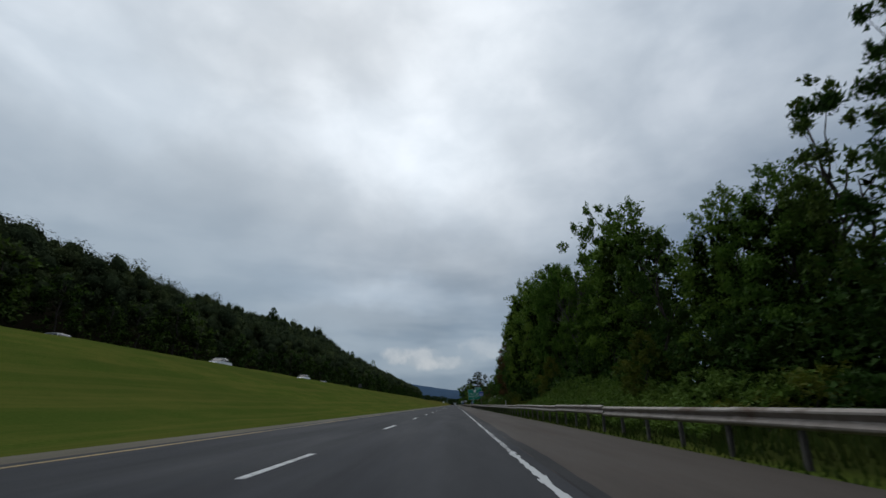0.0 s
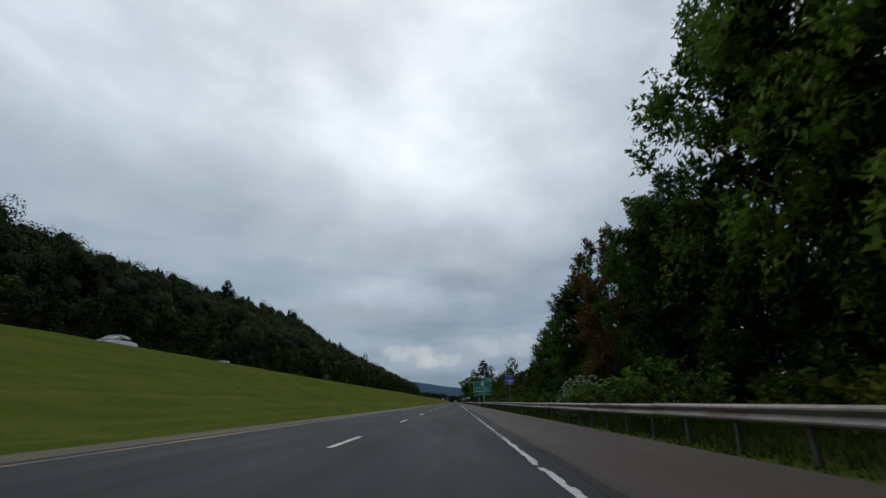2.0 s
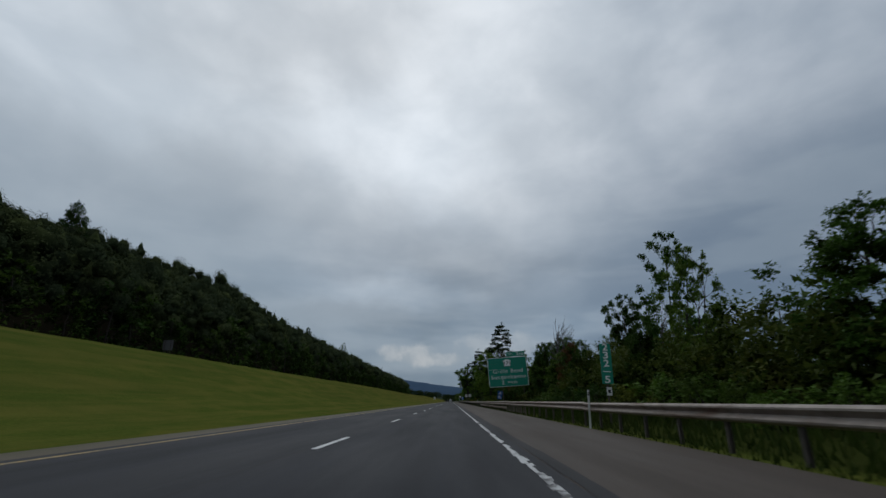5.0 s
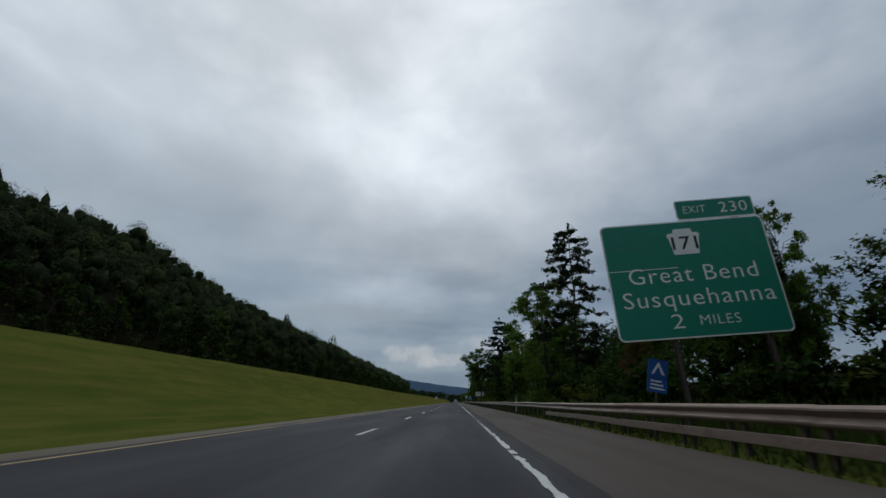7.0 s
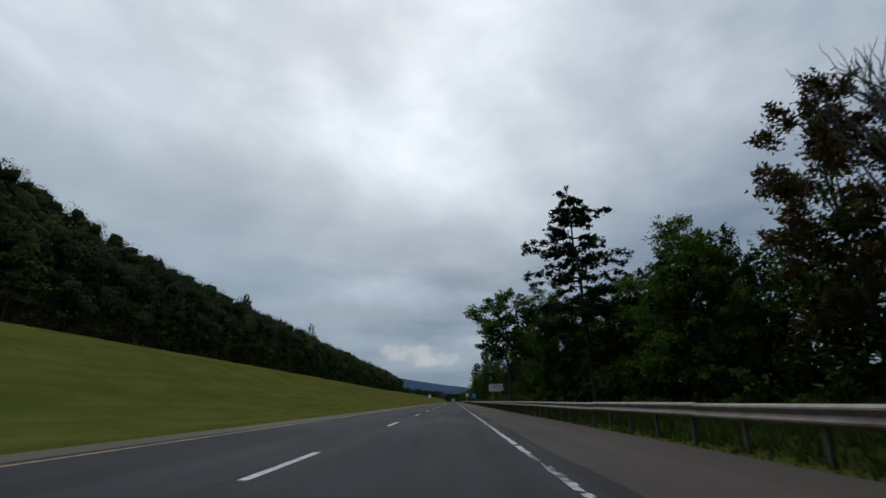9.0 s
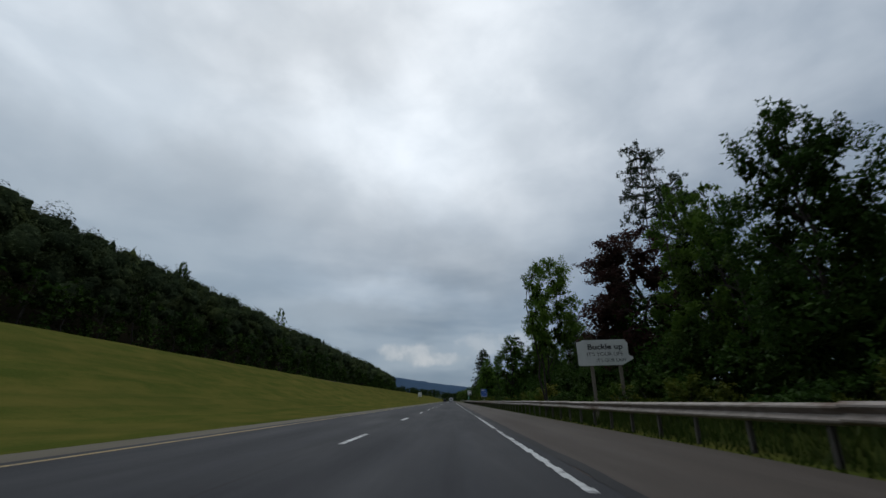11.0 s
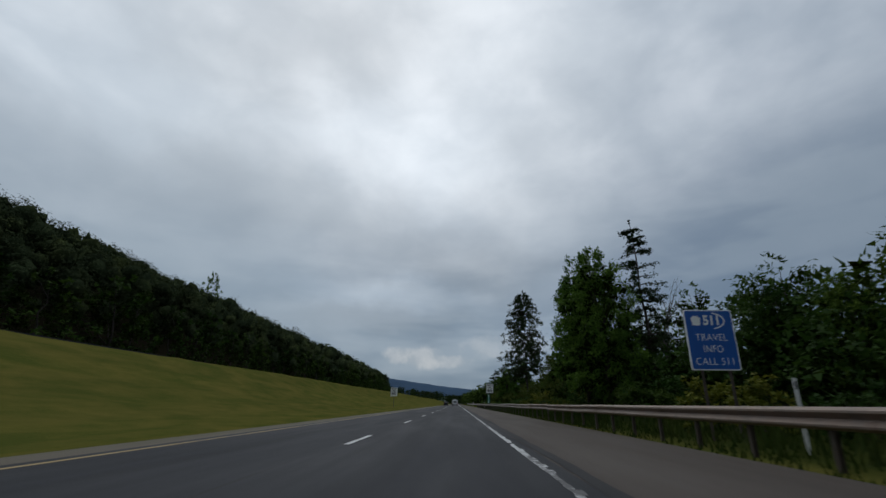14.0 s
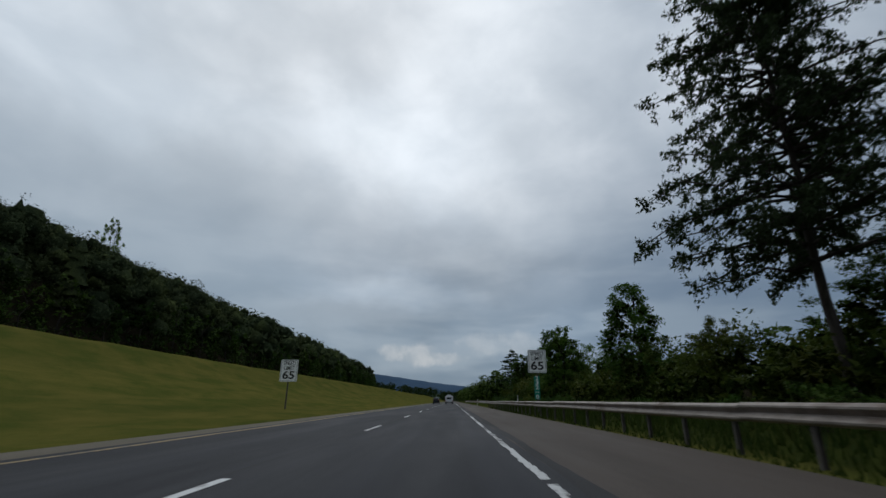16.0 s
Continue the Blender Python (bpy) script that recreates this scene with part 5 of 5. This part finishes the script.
def exit_sign(x, y):
    W, H, Z0 = 6.5, 4.7, 2.88
    root = tagged(new("exit_sign"), "large green exit guide sign with white lettering on steel posts", "road sign")
    panel(root, W, H, 0, Z0, M_GREEN, M_SIGNWHITE, 0.0, 0.22, 0.055)
    panel(root, 3.15, 0.86, W - 3.3, Z0 + H + 0.03, M_GREEN, M_SIGNWHITE, 0.0, 0.1, 0.045, "exit_tab")
    lettering("EXIT", 0.46, W - 2.55, Z0 + H + 0.45, -0.008, M_SIGNWHITE, root, width=0.9, bold=-0.005, spread=1.1)
    lettering("230", 0.66, W - 0.98, Z0 + H + 0.45, -0.008, M_SIGNWHITE, root, width=1.12, bold=-0.004, spread=1.08)
    part("route_shield", outline(keystone(1.32, 1.08, W / 2 - 0.66, Z0 + 3.28), 0.01, -0.014), M_SIGNWHITE, root, "white keystone route shield")
    lettering("171", 0.78, W / 2, Z0 + 3.72, -0.018, M_BLACK, root, width=1.0, bold=0.006)
    lettering("Great Bend", 0.92, W / 2 + 0.02, Z0 + 2.46, -0.008, M_SIGNWHITE, root, width=4.95, bold=-0.005, spread=1.10)
    lettering("Susquehanna", 0.92, W / 2 + 0.02, Z0 + 1.52, -0.008, M_SIGNWHITE, root, width=5.75, bold=-0.005, spread=1.10)
    lettering("2", 0.80, W / 2 - 0.95, Z0 + 0.62, -0.008, M_SIGNWHITE, root, width=0.46, bold=-0.006)
    lettering("MILES", 0.54, W / 2 + 0.62, Z0 + 0.62, -0.008, M_SIGNWHITE, root, width=1.5, bold=-0.006, spread=1.1)
    for k in range(5):
        zz = Z0 + 0.35 + k * 0.95
        part("stringer", boxed((0.15, 0.036, zz), (W - 0.15, 0.08, zz + 0.07)), M_ALU, root)
    steel_post(root, 2.1, 0.082, -0.5, Z0 + H - 0.1, 0.13, 0.22)
    steel_post(root, 5.6, 0.082, -0.5, Z0 + H + 0.7, 0.13, 0.22)
    part("seam", boxed((0.10, -0.0065, Z0 + 2.74), (2.75, -0.0045, Z0 + 2.768)), M_SIGNWHITE, root, "pale scratched panel seam")
    part("seam", boxed((0.35, -0.0065, Z0 + 3.70), (1.6, -0.0045, Z0 + 3.716)), M_ALU, root, "pale scratched panel seam")
    root.matrix_basis = pose(x, y, 0.16, 0, -3.6, -2.0) @ Matrix.Diagonal((0.94, 1, 0.94, 1))


exit_sign(6.16, 216.7)


def camp_sign(x, y):
    root = tagged(new("camping_sign"), "small blue camping sign leaning on its post", "road sign")
    panel(root, 0.72, 0.66, -0.36, 1.72, M_BLUE, M_BLUE, 0.0, 0.05, 0.02)
    panel(root, 0.72, 0.52, -0.36, 1.18, M_BLUE, M_BLUE, 0.0, 0.04, 0.02, "lower_panel")
    part("tent_symbol", outline([(-0.24, 1.84), (-0.15, 1.84), (0.0, 2.13), (0.15, 1.84), (0.24, 1.84), (0.03, 2.27), (-0.03, 2.27)], 0.004, -0.009), M_SIGNWHITE, root, "white tent symbol")
    for k in range(3):
        part("text_bar", boxed((-0.26, -0.008, 1.29 + k * 0.13), (0.26 - 0.06 * k, -0.004, 1.35 + k * 0.13)), M_SIGNWHITE, root, "white bar of small writing")
    steel_post(root, 0.0, 0.036, -0.3, 2.3, 0.06, 0.05)
    root.matrix_basis = pose(x, y, float(ground_height(x, y)) - 0.15, 0, 11, 0)


camp_sign(7.3, 217.9)


def star_sign(x, y):
    root = tagged(new("blue_star_sign"), "square dark blue sign with white stars on a wooden post", "road sign")
    panel(root, 0.98, 0.98, -0.49, 2.72, M_NAVY, M_SIGNWHITE, 0.0, 0.05, 0.025)
    for k, (sx, sz) in enumerate(((-0.16, 3.52), (0.0, 3.58), (0.16, 3.52), (-0.09, 3.38), (0.09, 3.38))):
        pts = []
        for i in range(10):
            r = 0.062 if i % 2 == 0 else 0.027
            a = radians(90 + 36 * i)
            pts.append((sx + r * math.cos(a), sz + r * math.sin(a)))
        part("star", outline(pts, 0.004, -0.009), M_SIGNWHITE, root, "white star")
    for k, (w, z) in enumerate(((0.78, 3.18), (0.66, 3.03), (0.30, 2.86))):
        part("text_bar", boxed((-w / 2, -0.008, z - 0.035), (w / 2, -0.004, z + 0.035)), M_SIGNWHITE, root, "white bar of small writing")
    part("post", boxed((-0.05, 0.036, -0.4), (0.05, 0.126, 3.5), 0.01), M_WOODPOST, root, "weathered wooden post")
    root.matrix_basis = pose(x, y, 0, 0, 0, 0)


star_sign(5.95, 110.2)


def mile_marker(x, y, digits, z0, w=0.42, h=1.5):
    root = tagged(new("mile_marker"), "narrow green mile marker with stacked white figures", "road sign")
    panel(root, w, h, -w / 2, z0, M_GREEN, M_GREEN, 0.0, 0.03, 0.012)
    n = len(digits)
    for i, d in enumerate(digits):
        zc = z0 + h - h * (i + 0.5) / n
        if d == "-":
            part("dividing_line", boxed((-w * 0.36, -0.008, zc - 0.012), (w * 0.36, -0.004, zc + 0.012)), M_SIGNWHITE, root)
        else:
            lettering(d, 0.36, 0.0, zc, -0.007, M_SIGNWHITE, root, "figure", width=0.20, bold=0.006)
    part("lower_plate", boxed((-0.07, -0.004, z0 - 0.42), (0.12, 0.016, z0 - 0.12)), M_SIGNGREY, root, "small dull white plate")
    part("text_bar", boxed((-0.03, -0.007, z0 - 0.33), (0.08, -0.0042, z0 - 0.21)), M_BLACK, root, "dark bar of small writing")
    steel_post(root, 0.0, 0.036, -0.4, z0 + h, 0.07, 0.05)
    root.matrix_basis = pose(x, y, 0, 0, 1.0, 0)


mile_marker(5.95, 161.0, "232-5", 1.5)
mile_marker(5.85, 490.1, "232-0", 0.98, 0.36, 1.52)


def buckle_sign(x, y):
    W, H, Z0 = 2.45, 1.16, 2.22
    root = tagged(new("buckle_up_sign"), "white seat-belt sign with black lettering on two wooden posts", "road sign")
    pts = [(0.05, 0), (W - 0.42, 0), (W - 0.10, 0.17), (W + 0.08, 0.25), (W + 0.08, 0.36), (W - 0.10, 0.44), (W - 0.08, H - 0.18), (W - 0.22, H), (0.26, H), (0.22, H - 0.05), (0.0, H - 0.08), (0.0, 0.05)]
    part("panel", outline([(a, b + Z0) for a, b in pts], 0.03), M_SIGNGREY, root)
    lettering("Buckle up", 0.34, 1.30, Z0 + 0.83, -0.006, M_BLACK, root, width=1.62, bold=0.008)
    lettering("IT'S YOUR LIFE", 0.24, 1.26, Z0 + 0.50, -0.006, M_BLACK, root, width=1.66)
    lettering("IT'S OUR LAW", 0.22, 1.52, Z0 + 0.22, -0.006, M_BLACK, root, width=1.36)
    for px in (0.62, 1.92):
        part("post", boxed((px - 0.07, 0.032, -0.4), (px + 0.07, 0.15, Z0 + H - 0.12), 0.012), M_WOODPOST, root, "weathered wooden post")
    root.matrix_basis = pose(x, y, 0.17, 0, -1.5, 0)


buckle_sign(5.66, 336.2)


def info_sign(x, y):
    W, H, Z0 = 1.42, 1.62, 1.45
    root = tagged(new("travel_info_sign"), "blue travel information sign with white lettering and border", "road sign")
    panel(root, W, H, 0, Z0, M_BLUE, M_SIGNWHITE, 0.0, 0.06, 0.03)
    part("keystone_symbol", outline(keystone(0.30, 0.26, 0.18, Z0 + 1.19), 0.004, -0.009), M_SIGNWHITE, root, "white keystone symbol")
    lettering("511", 0.36, 0.80, Z0 + 1.32, -0.008, M_SIGNWHITE, root, width=0.46, bold=0.012)
    arc = []
    for i in range(13):
        a = radians(-75 + 150 * i / 12)
        arc.append((0.72 + 0.47 * math.cos(a), Z0 + 1.32 + 0.235 * math.sin(a)))
    for i in range(12, -1, -1):
        a = radians(-75 + 150 * i / 12)
        arc.append((0.72 + 0.425 * math.cos(a), Z0 + 1.32 + 0.205 * math.sin(a)))
    part("sweep", outline(arc, 0.004, -0.009), M_SIGNWHITE, root, "white curved sweep")
    lettering("TRAVEL", 0.27, W / 2, Z0 + 0.86, -0.008, M_SIGNWHITE, root, width=0.92, bold=-0.003, spread=1.1)
    lettering("INFO", 0.27, W / 2, Z0 + 0.55, -0.008, M_SIGNWHITE, root, width=0.55, bold=-0.003, spread=1.1)
    lettering("CALL 511", 0.27, W / 2, Z0 + 0.22, -0.008, M_SIGNWHITE, root, width=1.08, bold=-0.003, spread=1.1)
    for px in (0.32, 1.12):
        steel_post(root, px, 0.036, -0.4, Z0 + H - 0.1, 0.06, 0.05)
    root.matrix_basis = pose(x, y, 0.32, 0, 0.5, 0) @ Matrix.Diagonal((0.84, 1, 0.92, 1))


info_sign(5.66, 412.0)


def speed_sign(x, y, z0):
    W, H = 1.32, 1.62
    root = tagged(new("speed_limit_sign"), "white speed limit sign with black lettering on a post", "road sign")
    panel(root, W, H, -W / 2, z0, M_SIGNWHITE, M_BLACK, 0.0, 0.08, 0.0)
    ring = outline(rounded(W - 0.10, H - 0.10, 0.06, 5, -W / 2 + 0.05, z0 + 0.05), 0.002, -0.006)
    part("border", ring, M_BLACK, root, "black border line")
    part("inner_face", outline(rounded(W - 0.15, H - 0.15, 0.05, 5, -W / 2 + 0.075, z0 + 0.075), 0.002, -0.009), M_SIGNWHITE, root)
    lettering("SPEED", 0.40, 0, z0 + 1.34, -0.011, M_BLACK, root, width=0.94, bold=0.005)
    lettering("LIMIT", 0.40, 0, z0 + 0.99, -0.011, M_BLACK, root, width=0.78, bold=0.005)
    lettering("65", 0.80, 0, z0 + 0.46, -0.011, M_BLACK, root, width=0.92, bold=0.018)
    steel_post(root, 0.0, 0.036, float(ground_height(x, y)) - 0.4, z0 + H - 0.1, 0.09, 0.06)
    root.matrix_basis = pose(x, y, 0, 0, 0.6, 0)


speed_sign(6.2, 491.5, 2.8)
speed_sign(-12.4, 493.0, 2.25)


def back_sign(x, y, w, h, z0, label):
    root = tagged(new("sign_back"), label, "road sign")
    g = float(ground_height(x, y))
    part("panel", outline(rounded(w, h, 0.05, 4, -w / 2, g + z0), 0.03), M_ALU, root)
    for px in (-w * 0.3, w * 0.3):
        steel_post(root, px, -0.06, g - 0.3, g + z0 + h - 0.1, 0.08, 0.055)
    root.matrix_basis = pose(x, y, 0)


back_sign(-43.0, 212.0, 1.5, 1.5, 2.7, "bare grey back of a sign facing the far carriageway")
far_road = tagged(slab("road_far_carriageway", -42.0, -29.6, -70, 1000, 4.6, 5.46, M_ROAD), "asphalt of the far carriageway behind the grass crest", "road", kind="structure")


# ---- vehicles ----
def wheel(parent, x, y, r=0.33, w=0.22):
    bm = bmesh.new()
    rod(bm, (x - w / 2, y, r), (x + w / 2, y, r), r, sides=20)
    bmesh.ops.bevel(bm, geom=[e for e in bm.edges if len(e.link_faces) == 2 and e.calc_face_angle() > 1], offset=0.03, segments=2, affect="EDGES")
    tyre = part("wheel", bm, M_TYRE, parent, smooth=False)
    bm = bmesh.new()
    rod(bm, (x - w / 2 - 0.006, y, r), (x + w / 2 + 0.006, y, r), r * 0.62, sides=14)
    part("rim", bm, M_RIM, tyre, "grey alloy rim")


def loft(sections, bevel=0.05):
    """A hull from cross-sections along y: (y, half width, z low, z high, half width at the top)."""
    bm = bmesh.new()
    rings = []
    for y, hw, z0, z1, tw in sections:
        rings.append([bm.verts.new(p) for p in ((-hw * 0.94, y, z0), (-hw, y, z0 + (z1 - z0) * 0.45), (-tw, y, z1), (tw, y, z1), (hw, y, z0 + (z1 - z0) * 0.45), (hw * 0.94, y, z0))])
    for a, b in zip(rings, rings[1:]):
        for i in range(6):
            bm.faces.new((a[i], a[(i + 1) % 6], b[(i + 1) % 6], b[i]))
    bm.faces.new(rings[0]), bm.faces.new(list(reversed(rings[-1])))
    bmesh.ops.recalc_face_normals(bm, faces=bm.faces)
    bmesh.ops.bevel(bm, geom=[e for e in bm.edges if e.calc_face_angle(0) > 0.5], offset=bevel, segments=2, affect="EDGES")
    return bm


def car(x, y, z, turn, paint, label, suv=False):
    """A car whose nose points along +y before it is turned."""
    root = tagged(new("car"), label, "car")
    hi = 0.28 if suv else 0.0
    L2, W2 = 2.3, 0.92
    part("body", loft([(-L2, 0.78, 0.34, 0.86 + hi, 0.70), (-L2 + 0.25, W2, 0.26, 0.95 + hi, 0.82), (-0.9, W2, 0.22, 0.98 + hi, 0.84), (0.9, W2, 0.22, 0.95 + hi, 0.84), (L2 - 0.45, W2 * 0.97, 0.26, 0.82 + hi, 0.78), (L2, 0.70, 0.36, 0.68 + hi, 0.62)]), paint, root)
    back = -L2 + (0.18 if suv else 0.75)
    part("cabin", loft([(back, 0.76, 0.93 + hi, 1.0 + hi, 0.74), (back + 0.45, 0.80, 0.93 + hi, 1.42 + hi, 0.60), (0.15, 0.80, 0.93 + hi, 1.46 + hi, 0.62), (1.05, 0.78, 0.90 + hi, 0.98 + hi, 0.72)], 0.03), M_GLASS, root, "tinted glass cabin")
    part("roof", loft([(back + 0.42, 0.57, 1.40 + hi, 1.47 + hi, 0.52), (0.2, 0.60, 1.43 + hi, 1.51 + hi, 0.54)], 0.02), paint, root)
    for sx in (-1, 1):
        for py in (back + 0.46, -0.35, 0.18):
            bm = bmesh.new()
            rod(bm, (sx * 0.79, py - (0.0 if py < 0 else -0.55), 0.93 + hi), (sx * 0.60, py, 1.44 + hi), 0.035, sides=6)
            part("pillar", bm, paint, root)
        part("head_lamp", boxed((sx * 0.62 - 0.16, L2 - 0.16, 0.60 + hi), (sx * 0.62 + 0.12, L2 - 0.02, 0.74 + hi), 0.03), M_CLEARLAMP, root, "clear head lamp")
        part("tail_lamp", boxed((sx * 0.68 - 0.10, -L2 - 0.015, 0.70 + hi), (sx * 0.68 + 0.12, -L2 + 0.2, 0.92 + hi), 0.03), M_REDLAMP, root, "red tail lamp")
        part("mirror", boxed((sx * 1.0 - 0.09, 0.62, 0.92 + hi), (sx * 1.0 + 0.09, 0.74, 1.05 + hi), 0.03), paint, root)
        for wy in (-1.35, 1.4):
            wheel(root, sx * 0.82, wy, 0.36 if suv else 0.32)
    part("bumper", boxed((-0.84, -L2 - 0.06, 0.34), (0.84, -L2 + 0.1, 0.56), 0.04), M_PLASTIC, root)
    root.matrix_basis = pose(x, y, z, 0, 0, turn)
    return root


car(-4.5, 594.0, 0.0, 0, M_CARDARK, "charcoal sport utility car in the passing lane", True)
for cx, cy, lb in ((-32.4, 63.0, "white saloon car on the far carriageway"), (-36.2, 128.0, "white estate car on the far carriageway"), (-32.6, 100.0, "white hatchback car on the far carriageway"), (-36.0, 40.0, "white car on the far carriageway behind the crest")):
    car(cx, cy, 5.46, 180, M_CARWHITE, lb)


def camper(x, y):
    """A white camper with an overhanging box body, seen from behind."""
    root = tagged(new("camper_van"), "white box-bodied camper in the driving lane ahead", "camper")
    part("body", boxed((-1.15, -3.2, 0.5), (1.15, 2.4, 2.2), 0.14), M_CARWHITE, root)
    part("roof_cap", outline([(-1.0, 2.16), (1.0, 2.16), (0.45, 2.62), (-0.45, 2.62)], 5.2, -3.0), M_CARWHITE, root)
    part("cab", loft([(2.3, 1.0, 0.4, 2.1, 0.8), (3.3, 1.0, 0.4, 1.5, 0.85), (4.1, 0.95, 0.4, 1.15, 0.8)]), M_CARWHITE, root)
    part("rear_window", boxed((-0.7, -3.215, 1.3), (0.7, -3.18, 1.85), 0.01), M_GLASS, root, "dark rear window")
    part("bumper", boxed((-1.12, -3.35, 0.42), (1.12, -3.1, 0.62), 0.03), M_PLASTIC, root)
    for sx in (-1, 1):
        part("tail_lamp", boxed((sx * 1.0 - 0.08, -3.23, 0.75), (sx * 1.0 + 0.08, -3.19, 1.05), 0.01), M_REDLAMP, root, "red tail lamp")
        wheel(root, sx * 0.95, -1.6, 0.38, 0.26), wheel(root, sx * 0.92, 3.1, 0.38, 0.24)
    root.matrix_basis = pose(x, y, 0.0)


camper(-0.9, 602.0)


clear_patterns()
